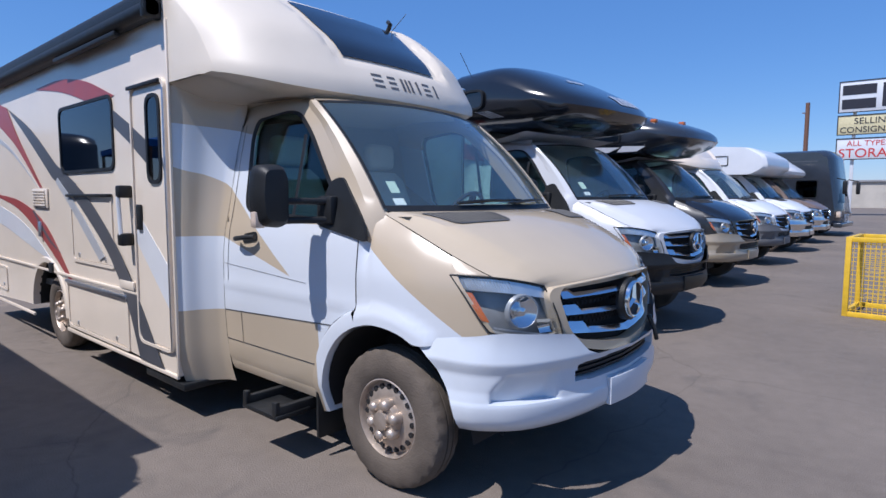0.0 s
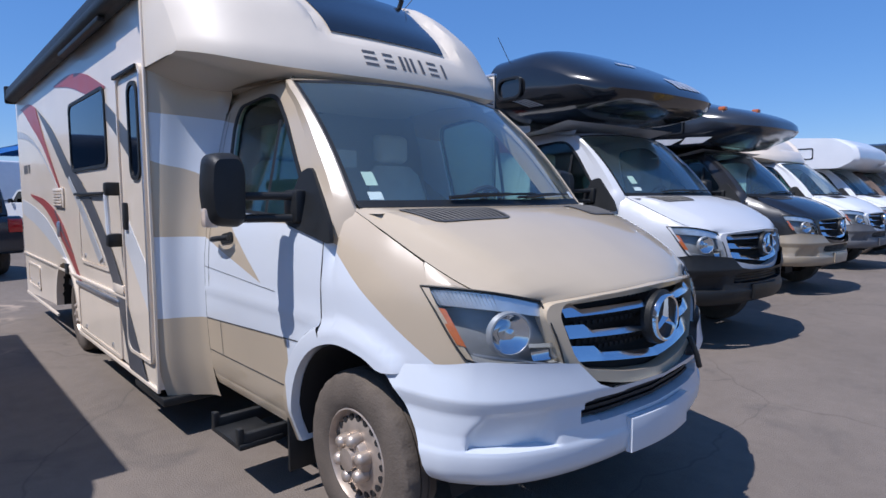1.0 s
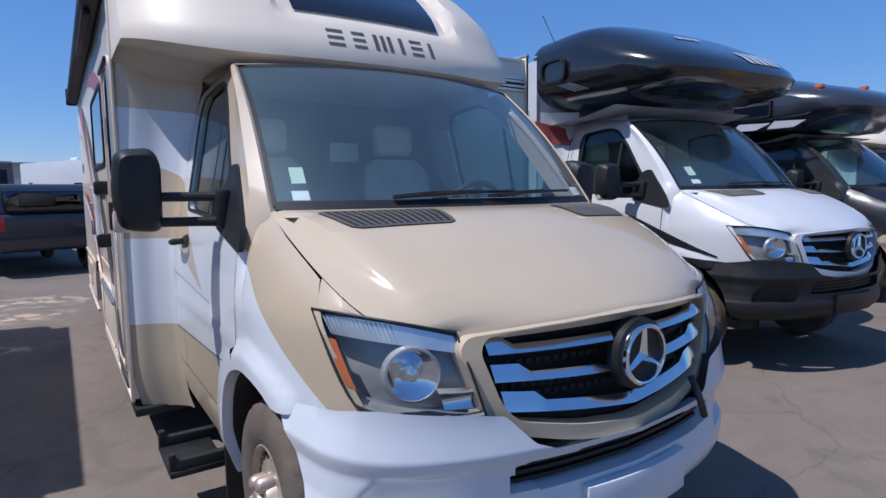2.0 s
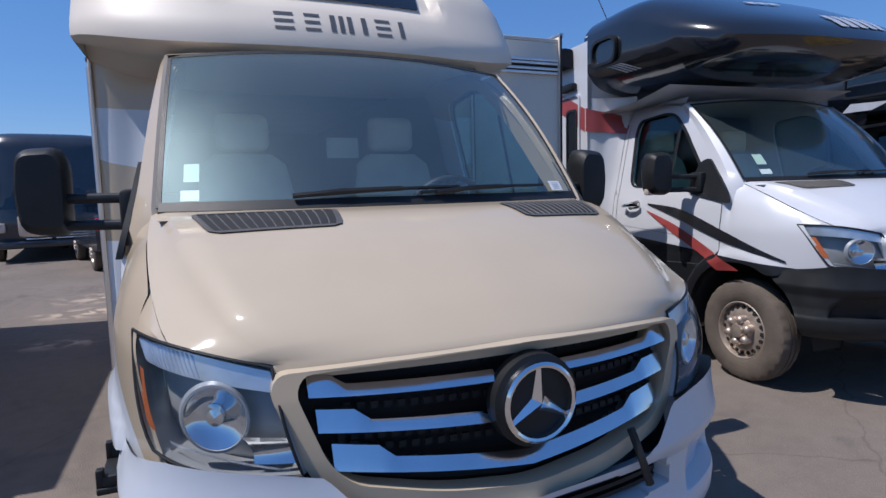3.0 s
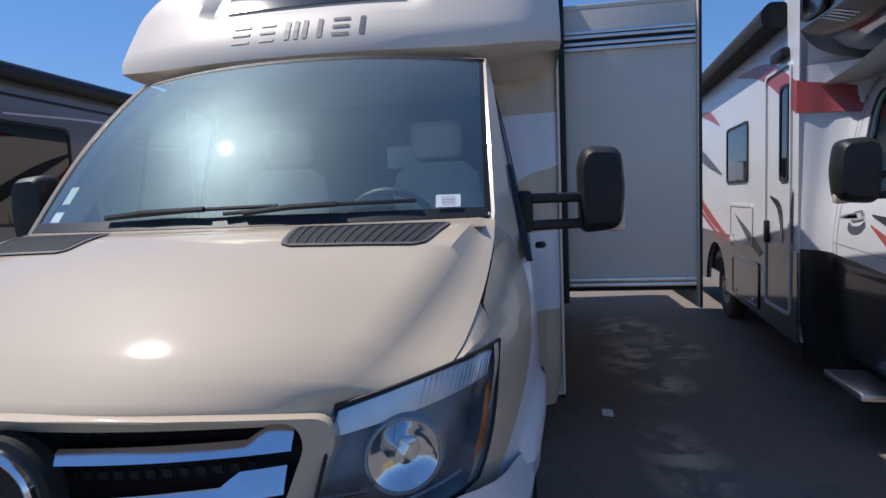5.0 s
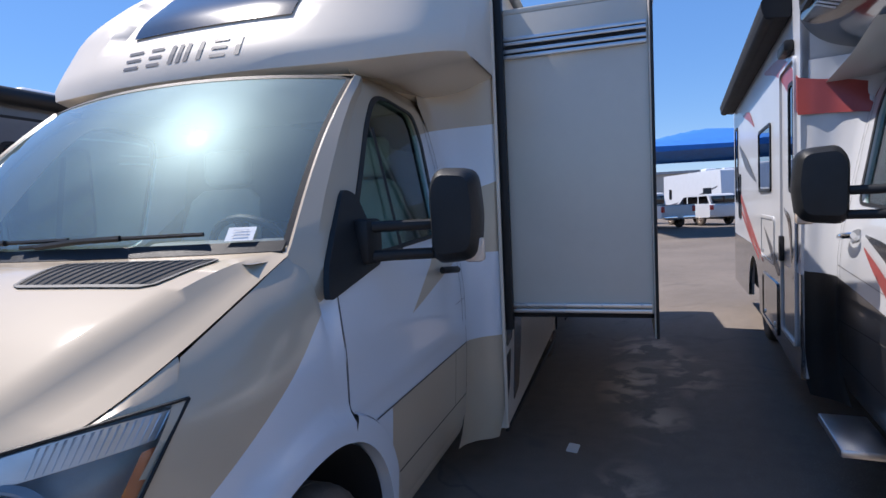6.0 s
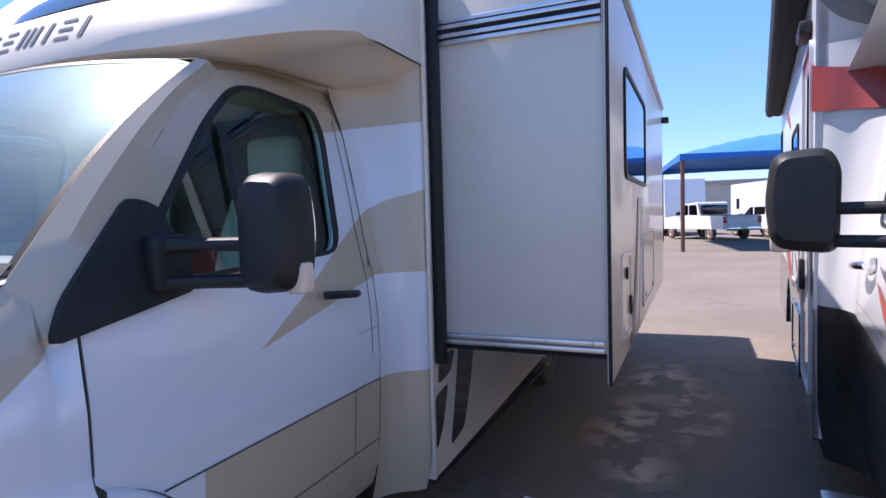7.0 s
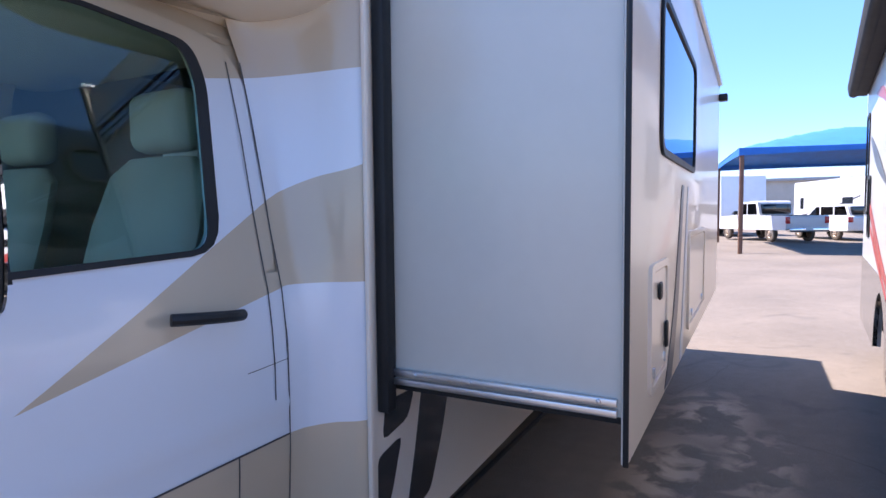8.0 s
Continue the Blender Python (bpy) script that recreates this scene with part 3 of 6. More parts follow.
        for a, b in (((-0.172, 0.88), (-0.172, 1.32)), ((-1.502, 0.42), (-1.502, 1.98)), ((-1.445, 0.93), (-1.445, 1.97))):
            loft(bm, [[side(a[0] + d, z, 0.0025) for z in np.linspace(a[1], b[1], 10)] for d in (-0.0025, 0.0025)])
        belt = (lambda x: 0.827) if s > 0 else (lambda x: 0.824 + 0.05 * x)
        # third line is a moulded crease, its shade drawn as a thin dark strip
        for line, x0, x1, wide in ((belt, -1.5, -0.36, 0.003), (lambda x: 0.553, -1.5, -0.52, 0.003), (lambda x: 0.98 - 0.055 * x, -1.5, -0.60 if s < 0 else -1.34, 0.0012)):
            loft(bm, [[side(x, line(x) + d, 0.0025) for x in np.linspace(x0, x1, 12)] for d in (-wide, wide)])
        loft(bm, [[side(-1.30 + d, z, 0.0025) for z in np.linspace(0.553, belt(-1.3), 6)] for d in (-0.0025, 0.0025)])
        arc = [(-0.172, 0.91), (-0.26, 0.88), (-0.345, 0.83), (-0.43, 0.75), (-0.515, 0.62), (-0.56, 0.45)]
        pts = spline(arc, 16)
        loft(bm, [[side(a + d, b, 0.0025) for a, b in pts] for d in (-0.004, 0.004)])
        part("gaps_and_crease", bm, "seam", door)
        bm = bmesh.new()
        loft(bm, [[(x, s * (side_y(-1, 0.40) - 0.02 * k * k), 0.402 - 0.065 * k) for x in np.linspace(-1.5, -0.56, 8)] for k in (0, 0.3, 1.0)])
        part("sill", bm, paint, parent)
        bm = bmesh.new()
        loft(bm, [[(x, s * (side_y(x, z) - 0.014), z) for x in np.linspace(-1.60, -0.82, 8)] for z in (2.035, 2.06, 2.10, 2.14)])
        loft(bm, [[(x, s * (side_y(x, z) - 0.012), z) for x in (-1.60, -1.42)] for z in (1.30, 1.6, 1.9, 2.06)])
        part("door_header", bm, paint, parent)
        # windscreen pillar from the bonnet corner up to the roof
        bm = bmesh.new()
        low_o = Vector((-0.165, s * (side_y(-0.17, 1.2) - 0.004), 1.20))
        low_a = Vector((-0.06, s * 0.84, 1.385))
        rows = [[low_a, low_a, (low_a + low_o) / 2, low_o, low_o + Vector((0, -s * 0.04, 0))]]
        for v in np.linspace(0, 1, 14):
            a = screen_at(v, s)
            xo = np.interp(v, [0, 0.25, 0.55, 0.8, 1], [-0.172, -0.32, -0.52, -0.66, -0.83])
            zo = np.interp(v, [0, 0.25, 0.55, 0.8, 1], [1.34, 1.56, 1.80, 1.94, 2.055])
            o = Vector((xo, s * side_y(xo, zo), zo))
            mid = (a + o) / 2 + Vector((0.012, s * 0.022, 0.010))
            rows.append([a + Vector((0, -s * 0.01, -0.004)), a + Vector((0.004, s * 0.012, 0.004)), mid, o, o + Vector((0, -s * 0.04, 0))])
        loft(bm, rows)
        part("pillar", bm, paint, parent)
        mirror_unit(parent, s, 0.83 if paint == "cab_paint" else 0.98)
        wheel(parent, 0, s * 0.842, s, holes=detail)
    # cowl under the windscreen, wipers
    bm = bmesh.new()
    loft(bm, [[screen_at(0.022, s, 0.003) for s in np.linspace(-0.99, 0.99, 25)], [Vector(screen_at(0, s, 0.0)) + Vector((0.02, 0, -0.012)) for s in np.linspace(-0.99, 0.99, 25)], [Vector(bonnet_at(0.0, s)) + Vector((0.012, 0, -0.022)) for s in np.linspace(-0.99, 0.99, 25)]])
    part("cowl", bm, "black", parent, "black plastic cowl under the windscreen")
    for a, b, c in ((-0.55, -0.05, 0.75), (0.12, 0.45, 0.9)):
        bm = tube([screen_at(0.02, a * 0.9, 0.02), screen_at(0.03, (a + b) / 2, 0.028), screen_at(0.035, b, 0.028)], 0.010, 6)
        tube([screen_at(0.02, b - 0.42, 0.02), screen_at(0.04, b, 0.022), screen_at(0.045, b + 0.28, 0.02)], 0.007, 6, bm)
        part("wiper", bm, "black", parent)
    # glass and roof
    bm = bmesh.new()
    loft(bm, [[screen_at(v, s) for s in np.linspace(-1, 1, 25)] for v in np.linspace(0, 1, 13)])
    ws = part("windscreen", bm, "screen", parent, "large raked windscreen of tinted glass")
    ws.visible_shadow = False
    bm = bmesh.new()
    for s0 in (-1, 1):
        loft(bm, [[screen_at(v, s0 * s, 0.002) for v in np.linspace(0, 1, 13)] for s in (0.98, 1.0)])
    loft(bm, [[screen_at(v, s, 0.002) for s in np.linspace(-1, 1, 25)] for v in (0.97, 1.0)])
    part("screen_border", bm, "black", ws)
    bm = bmesh.new()
    loft(bm, [[(x, s * 0.78, z + 0.05 * (1 - s * s)) for s in np.linspace(-1, 1, 15)] for x, z in ((-0.70, 2.06), (-0.75, 2.075), (-1.0, 2.10), (-1.62, 2.12))])
    part("roof", bm, paint, parent)
    # nose: lamps, grille, bumper
    face = lambda a, b, d: (front_x(a, b) + d, a, b)
    for s in (-1, 1):
        hl = new("headlight")
        hl.parent = parent
        A, B, C, D = (Vector(p) for p in ((0.383, 0.875, 1.142), (0.705, 0.575, 1.088), (0.785, 0.530, 0.860), (0.575, 0.842, 0.870)))
        def lamp_at(u, v, d=0.0):
            """u 0 outside to 1 inside, v 0 top to 1 bottom."""
            v = v * (1 - 0.10 * (1 - u) ** 4)
            u = u + 0.10 * v ** 5 * (1 - u) ** 3
            p = A.lerp(B, u).lerp(D.lerp(C, u), v)
            k = 4 * u * (1 - u)
            p = p + Vector((0.055 * k * (1 - 0.75 * v ** 3) + 0.7 * d, 0.04 * k * (1 - 0.75 * v ** 3) + 0.6 * d, 0.018 * k * (1 - v) - 0.010 * k * v))
            p += Vector((0.02, 0.008, 0)) * math.sin(math.pi * v)
            return Vector((p.x, s * p.y, p.z))
        us2 = np.linspace(0, 1, 15)
        bm = bmesh.new()
        cols = [k for k in range(41) if 0.355 <= EDGE[k][0] <= 0.565 and EDGE[k][1] > 0.785]
        upper = [(EDGE[k][0], s * EDGE[k][1], EDGE[k][2] - 0.004) for k in cols]
        lower = [lamp_at(0.40 * i / (len(cols) - 1), 0.0, 0.0) for i in range(len(cols))]
        loft(bm, [upper, [tuple((np.array(p) * 0.5 + np.array(q) * 0.5) + np.array((0.004, s * 0.006, 0.0))) for p, q in zip(upper, lower)], lower])
        part("lamp_brow", bm, paint, parent)
        def shell(d, u0=0.0, u1=1.0, v0=0.0, v1=1.0):
            return loft(bmesh.new(), [[lamp_at(u, v, d) for u in np.linspace(u0, u1, 15)] for v in np.linspace(v0, v1, 10)])
        lens = part("lens", shell(0.0), "lens", hl, "clear plastic lens")
        lens.visible_shadow = False
        part("reflector_housing", shell(-0.095), "lampgrey", hl)
        loop = [(u, 0.0) for u in us2] + [(1.0, v) for v in np.linspace(0.1, 1, 10)] + [(u, 1.0) for u in us2[::-1][1:]] + [(0.0, v) for v in np.linspace(0.9, 0, 10)]
        part("housing_wall", loft(bmesh.new(), [[lamp_at(u, v, d) for u, v in loop] for d in (-0.001, -0.05, -0.096)]), "lampgrey", hl)
        if detail:
            for k in range(16):
                u0 = 0.05 + k * 0.033
                bm = loft(bmesh.new(), [[lamp_at(u0 + q, v + 0.10 * (u0 - 0.5) ** 2, -0.010 - 0.10 * v + e) for v in (0.05, 0.14, 0.24)] for q, e in ((0.0, 0.0), (0.010, 0.006), (0.024, 0.0))])
                part("prism", bm, "lampblue", hl)
        c = lamp_at(0.56, 0.55, -0.045)
        bowl = lambda a, b, d: (c[0] + d - s * a * 0.45, c[1] + a * 0.9, c[2] + b)
        bm = lathe([(0.072, 0.006), (0.067, 0.002), (0.054, -0.012), (0.032, -0.024), (0.001, -0.030)], bowl, 28)
        part("main_reflector", bm, "chrome", hl, "chromed reflector bowl")
        part("bowl_rim", lathe([(0.071, 0.002), (0.073, 0.009), (0.079, 0.008), (0.083, -0.010)], bowl, 28), "lampgrey", hl, "grey plastic rim")
        part("bulb_shield", lathe([(0.001, 0.006), (0.02, 0.000), (0.026, -0.024)], bowl, 14), "chrome", hl)
        bm = bmesh.new()
        loft(bm, [[lamp_at(u, v + 0.10 * (u - 0.5) ** 2, d) for u in np.linspace(0.06, 0.97, 18)] for v, d in ((0.04, -0.012), (0.14, -0.020), (0.25, -0.030), (0.27, -0.050))])
        part("upper_reflector", bm, "lampblue", hl, "bright chromed strip")
        bm = bmesh.new()
        loft(bm, [[lamp_at(u, v, -0.03) for u in np.linspace(0.08, 0.45, 10)] for v in (0.10, 0.20)])
        part("daytime_lamp", bm, "lens_amber", hl)
        part("side_marker", shell(-0.010, 0.02, 0.10, 0.30, 0.80), "amber", hl, "orange side marker")
        bm = loft(bmesh.new(), [[lamp_at(u, v, -0.028 - 0.02 * math.sin((v - 0.66) / 0.26 * math.pi)) for u in np.linspace(0.70, 0.95, 8)] for v in np.linspace(0.66, 0.92, 6)])
        part("corner_reflector", bm, "chrome", hl)
        bm = loft(bmesh.new(), [[lamp_at(u, 0.30 + v + 0.35 * (u - 0.3) ** 2, -0.03) for u in np.linspace(0.12, 0.95, 16)] for v in (0.57, 0.60)])
        part("inner_bezel", bm, "silver", hl)
        edge = [lamp_at(u, 0, 0.002) for u in us2] + [lamp_at(1, v, 0.002) for v in np.linspace(0.1, 1, 8)] + [lamp_at(u, 1, 0.002) for u in us2[::-1][1:]] + [lamp_at(0, v, 0.002) for v in np.linspace(0.9, 0, 8)]
        part("seal", tube(edge, 0.004, 5), "black", hl)
    gr = new("grille")
    gr.parent = parent
    outl = GRILLE_HALF + [(-a, b) for a, b in GRILLE_HALF[-2:0:-1]]
    outl = rounded(outl, 0.05, 4)
    big = []
    for a, b in outl:
        big.append((a * 1.10, b + 0.002 if b > 1.03 else 0.935 + (b - 0.935) * (1.0 if b > 1.0 else 1.30)))
    part("surround", ring(big, outl, lambda a, b, d: face(a, b, -0.03 + d), 0.055), grille_surround, gr)
    part("mesh_back", slab(outl, lambda a, b, d: face(a, b, -0.055 + d), 0.01), "dark", gr)
    # slats: lower edge inside and outside, height inside and at the flared end, where the flare begins, both ends
    for z0, z1, low_h, end_h, f0, t0, w in ((1.030, 1.025, 0.021, 0.043, 0.425, 0.09, 0.508), (0.930, 0.945, 0.021, 0.046, 0.375, 0.10, 0.492), (0.812, 0.856, 0.028, 0.054, 0.325, 0.0, 0.462)):
        for s in (-1, 1):
            bm = bmesh.new()
            rows = []
            for t in sorted(list(np.linspace(t0, f0 - 0.02, 8)) + [f0, f0 + 0.012, f0 + 0.024, f0 + 0.036, (f0 + 0.036 + w) / 2, w]):
                zb = z0 + (z1 - z0) * t / w
                zt = zb + low_h + (end_h - low_h) * min(1.0, max(0.0, (t - f0) / 0.036))
                rows.append([face(s * t, zt, -0.040), face(s * t, zt, -0.008), face(s * t, zt * 0.3 + zb * 0.7, 0.010), face(s * t, zb, 0.016), face(s * t, zb - 0.004, 0.008), face(s * t, zb - 0.002, -0.035)])
            loft(bm, rows)
            part("slat", bm, "chromeblue", gr, "chromed grille slat")
    if detail:
        bm = bmesh.new()
        for i in range(-16, 17):
            for z in (1.085, 1.0, 0.90):
                for dz in (-0.014, 0.014):
                    y = i * 0.03 + (0.015 if dz > 0 else 0)
                    if abs(y) < 0.44:
                        p = face(y, z + dz, -0.04)
                        box(bm, (p[0] - 0.004, p[1] - 0.009, p[2] - 0.008), (p[0] + 0.004, p[1] + 0.009, p[2] + 0.008))
        tagged(part("honeycomb", bm, "dark", gr), kind="stuff")
    emblem(gr)
    # bumper
    bm = bmesh.new()
    plan = spline([(0.43, 0.935), (0.56, 0.895), (0.70, 0.775), (0.80, 0.58), (0.865, 0.32), (0.895, 0.0)], 41)[::-1]
    def bump_at(t, z):
        """t -1 to 1 round the nose from one wheel to the other."""
        a = abs(t)
        f = a * 40
        i = min(int(f), 39)
        x, y = plan[i] * (1 - f + i) + plan[i + 1] * (f - i)
        dx = float(np.interp(z, [0.36, 0.40, 0.44, 0.50, 0.555, 0.575, 0.62, 0.70, 0.735, 0.755, 0.80, 0.85], [-0.07, -0.035, -0.010, 0.006, 0.012, 0.002, -0.008, -0.006, 0.012, 0.020, 0.008, -0.004]))
        back = math.sqrt(max(0.0, 0.475 ** 2 - (z - 0.386) ** 2))
        x += dx * (1 - 0.75 * a) + (back - 0.43) * max(0.0, (a - 0.80) / 0.20) ** 2
        return (x, math.copysign(y + dx * 0.7 * a, t), z)
    zs = [0.36, 0.38, 0.40, 0.44, 0.47, 0.50, 0.53, 0.55, 0.562, 0.570, 0.574, 0.578, 0.585, 0.595, 0.605, 0.615, 0.624, 0.630, 0.64, 0.655, 0.67, 0.685, 0.70, 0.708, 0.714, 0.720, 0.726, 0.735, 0.745, 0.755, 0.765, 0.78, 0.80, 0.83, 0.865, 0.90]
    ts = np.linspace(-1, 1, 141)
    grid = {}
    for i, t in enumerate(ts):
        top = float(np.interp(abs(t), [0, 0.30, 0.36, 0.44, 0.52, 0.70, 0.76, 0.82, 1.0], [0.745, 0.75, 0.775, 0.862, 0.875, 0.892, 0.897, 0.892, 0.822]))
        for j, z in enumerate(zs):
            zz = min(z, top)
            x, y, q = bump_at(t, zz)
            a = abs(y)
            # corner pocket with a ledge below, and the wide mouth in the middle
            u = (a - 0.565) / 0.305
            if 0 < u < 1:
                ease = min(1.0, u / 0.18, (1 - u) / 0.16)
                z_lo, z_hi = 0.572, 0.722 - 0.015 * u - 0.09 * max(0.0, (u - 0.78) / 0.22)
                if z_lo < zz < z_hi:
                    x -= 0.062 * ease * ease * (3 - 2 * ease) * ((z_hi - zz) / (z_hi - z_lo)) ** 0.8
            if 0.627 + 0.10 * max(0.0, a - 0.2) ** 2 < zz < 0.723 - 0.05 * a ** 2 and a < 0.47 - 0.35 * max(0.0, zz - 0.66):
                x -= 0.08
            grid[i, j] = bm.verts.new((x, y, q + (0.07 * (0.5 - zz) / 0.14 if zz < 0.5 else 0)))
    for i in range(len(ts) - 1):
        for j in range(len(zs) - 1):
            bm.faces.new((grid[i, j], grid[i + 1, j], grid[i + 1, j + 1], grid[i, j + 1]))
    bp = part("bumper", bm, bumper, parent, bumper_label)
    bm = bmesh.new()
    loft(bm, [[(bump_at(t, z)[0] - 0.06, bump_at(t, z)[1], z) for t in np.linspace(-0.42, 0.42, 21)] for z in (0.61, 0.735)])
    part("lower_grille", bm, "dark", bp)
    bm = bmesh.new()
    for z in (0.648, 0.672, 0.696):
        loft(bm, [[(bump_at(t, z)[0] - 0.035 - k * 0.02, bump_at(t, z)[1], z + q) for t in np.linspace(-0.40, 0.40, 21)] for k, q in ((0, -0.006), (0, 0.006), (1, 0.004))])
    part("lower_slats", bm, "black", bp)
    bm = bmesh.new()
    x0 = bump_at(0.0, 0.52)[0]
    loft(bm, [[(x0 + e - 0.37 * a * a, a, z) for a in np.linspace(-0.235, 0.235, 15)] for e, z in ((-0.01, 0.468), (0.016, 0.470), (0.018, 0.474), (0.018, 0.600), (0.016, 0.606), (-0.01, 0.610))])
    for a in (-0.235, 0.235):
        loft(bm, [[(x0 - 0.01 - 0.37 * a * a, a, z) for z in (0.468, 0.474, 0.600, 0.610)], [(x0 + 0.018 - 0.37 * a * a, a, z) for z in (0.470, 0.474, 0.600, 0.606)]])
    part("plate_bracket", bm, bumper, bp, "blank plate holder")
    part("nose_frame", boxed((0.20, -0.62, 0.42), (0.66, 0.62, 1.02), 0.05), "dark", parent)
    # cabin inside
    bm = bmesh.new()
    loft(bm, [[(x, y, z + 0.02 * math.cos(y * 2)) for y in np.linspace(-0.82, 0.82, 15)] for x, z in ((0.06, 1.40), (-0.12, 1.40), (-0.30, 1.385), (-0.42, 1.33), (-0.46, 1.15), (-0.44, 0.8))])
    box(bm, (-0.44, 0.12, 1.38), (-0.25, 0.66, 1.45), 0.04)
    part("dashboard", bm, "dash", parent, "grey dashboard")
    bm = bmesh.new()
    pl = Matrix.Translation((-0.55, 0.40, 1.36)) @ Matrix.Rotation(radians(-62), 4, "Y")
    loft(bm, [[pl @ Vector((0.19 * math.cos(t) + 0.016 * math.cos(q) * math.cos(t), 0.19 * math.sin(t) + 0.016 * math.cos(q) * math.sin(t), 0.016 * math.sin(q))) for q in np.linspace(0, 2 * math.pi, 8, endpoint=False)] for t in np.linspace(0, 2 * math.pi, 29)], closed=True)
    tube([pl @ Vector((-0.18, 0, 0)), pl @ Vector((0, 0, -0.02)), pl @ Vector((0.18, 0, 0))], 0.025, 8, bm)
    lathe([(0.001, 0.01), (0.055, 0.005), (0.07, -0.03)], lambda a, b, d: pl @ Vector((a, b, d)), 16, bm)
    part("steering_wheel", bm, "black", parent)
    if seats:
        for y in (-0.44, 0.44):
            st = new("cab_seat")
            st.parent = parent
            part("cushion", boxed((-1.36, y - 0.25, 0.90), (-0.82, y + 0.25, 1.06), 0.06, 3), "seat", st, "cream upholstered cushion")
            bm = bmesh.new()
            rows = []
            for z, x, w, d in ((1.04, -1.28, 0.23, 0.08), (1.25, -1.35, 0.26, 0.085), (1.47, -1.41, 0.26, 0.08), (1.64, -1.46, 0.23, 0.07), (1.70, -1.48, 0.16, 0.045)):
                rows.append([(x + d * math.cos(t), y + w * math.copysign(abs(math.sin(t)) ** 0.6, math.sin(t)), z) for t in np.linspace(0, 2 * math.pi, 16, endpoint=False)])
            loft(bm, rows, closed=True, caps=True)
            part("backrest", bm, "seat", st)
            part("headrest", boxed((-1.56, y - 0.145, 1.72), (-1.44, y + 0.145, 1.93), 0.05, 3), "seat", st)
    bm = bmesh.new()
    box(bm, (-1.62, -0.84, 0.42), (-0.58, 0.84, 0.5))
    part("cab_floor", bm, "dash", parent)


def windowed(parent, s, y, x0, x1, z0, z1, r=0.06, name="window", glass="tint", frame_mat="black", d=0.012):
    """A framed window on a side wall."""
    o = rounded([(x0, z0), (x1, z0), (x1, z1), (x0, z1)], r)
    cx, cz = (x0 + x1) / 2, (z0 + z1) / 2
    i = [(cx + (a - cx) * (1 - 0.05 / abs(x1 - x0)), cz + (b - cz) * (1 - 0.05 / abs(z1 - z0))) for a, b in o]
    w = part(name, ring(o, i, on_side(s, y), d), frame_mat, parent)
    bm = slab(o, lambda a, b, q: on_side(s, y)(a, b, 0.001 + q), 0.004)
    part("pane", bm, glass, w, "dark tinted pane")
    return w


def hatch(parent, s, y, x0, x1, z0, z1, mat, r=0.04, name="compartment_door", d=0.012):
    """A baggage door: raised frame, panel and latches."""
    o = rounded([(x0, z0), (x1, z0), (x1, z1), (x0, z1)], r)
    cx, cz = (x0 + x1) / 2, (z0 + z1) / 2
    sh = lambda k: [(cx + (a - cx) * (1 - k / abs(x1 - x0)), cz + (b - cz) * (1 - k / abs(z1 - z0))) for a, b in o]
    h = part(name, ring(o, sh(0.05), on_side(s, y), d), mat, parent)
    part("panel", slab(sh(0.062), on_side(s, y), d * 0.5), mat, h)
    for k in (0.18, 0.82):
        part("latch", slab(rounded([(x0 + (x1 - x0) * k - 0.012, z0 + 0.05), (x0 + (x1 - x0) * k + 0.012, z0 + 0.05), (x0 + (x1 - x0) * k + 0.012, z0 + 0.085), (x0 + (x1 - x0) * k - 0.012, z0 + 0.085)], 0.008, 3), on_side(s, y + d * 0.5), 0.008), "alu", h)
    return h


def coach_wall(s, y, x0, x1, z0, z1, axle, r=0.50, thick=0.05):
    """A side wall with its wheel opening."""
    pts = [(x1, z0), (x1, z1), (x0, z1), (x0, z0)]
    ang = [math.pi - t for t in np.linspace(0, math.pi, 15)]
    cut = [(axle + r * math.cos(t), max(z0, 0.386 + r * math.sin(t) * 0.95)) for t in ang]
    return slab(pts + [c for c in cut], lambda a, b, d: (a, s * (y - thick + d), b), thick)


M["ventgrey"] = material("grey_vent_plastic", (0.075, 0.072, 0.068), 0.55, 0, 0.15, 9)
M["lampblue"] = material("shaded_chrome", (0.70, 0.74, 0.78), 0.3, 0.75, 0.12, 14)
M["lampgrey"] = material("grey_lamp_housing", (0.30, 0.31, 0.32), 0.42, 0.2, 0.15, 12)
M["lens_amber"] = material("clear_amber_lens", (0.62, 0.50, 0.40), 0.12, 0, 0.25, 18, coat=0.6)
M["bronze"] = material("bronze_paint", (0.36, 0.30, 0.22), 0.35, 0.2, 0.06, 4, coat=0.4)
M["greybump"] = material("grey_plastic", (0.12, 0.12, 0.125), 0.5)
M["chromebump"] = material("chrome_bumper", (0.7, 0.7, 0.72), 0.15, 1)
M["twotone"] = material("pale_gelcoat", (0.66, 0.65, 0.64), 0.3, 0, 0.05, 3, coat=0.4)
M["chromeblue"] = material("chromed_slat", (0.72, 0.74, 0.77), 0.16, 1, 0.05, 8)


# ---- tan and white motorhome, the main subject ----
ON_LEFT, ON_RIGHT = (0, 0, 0, 1), (0, 0, 0, -1)
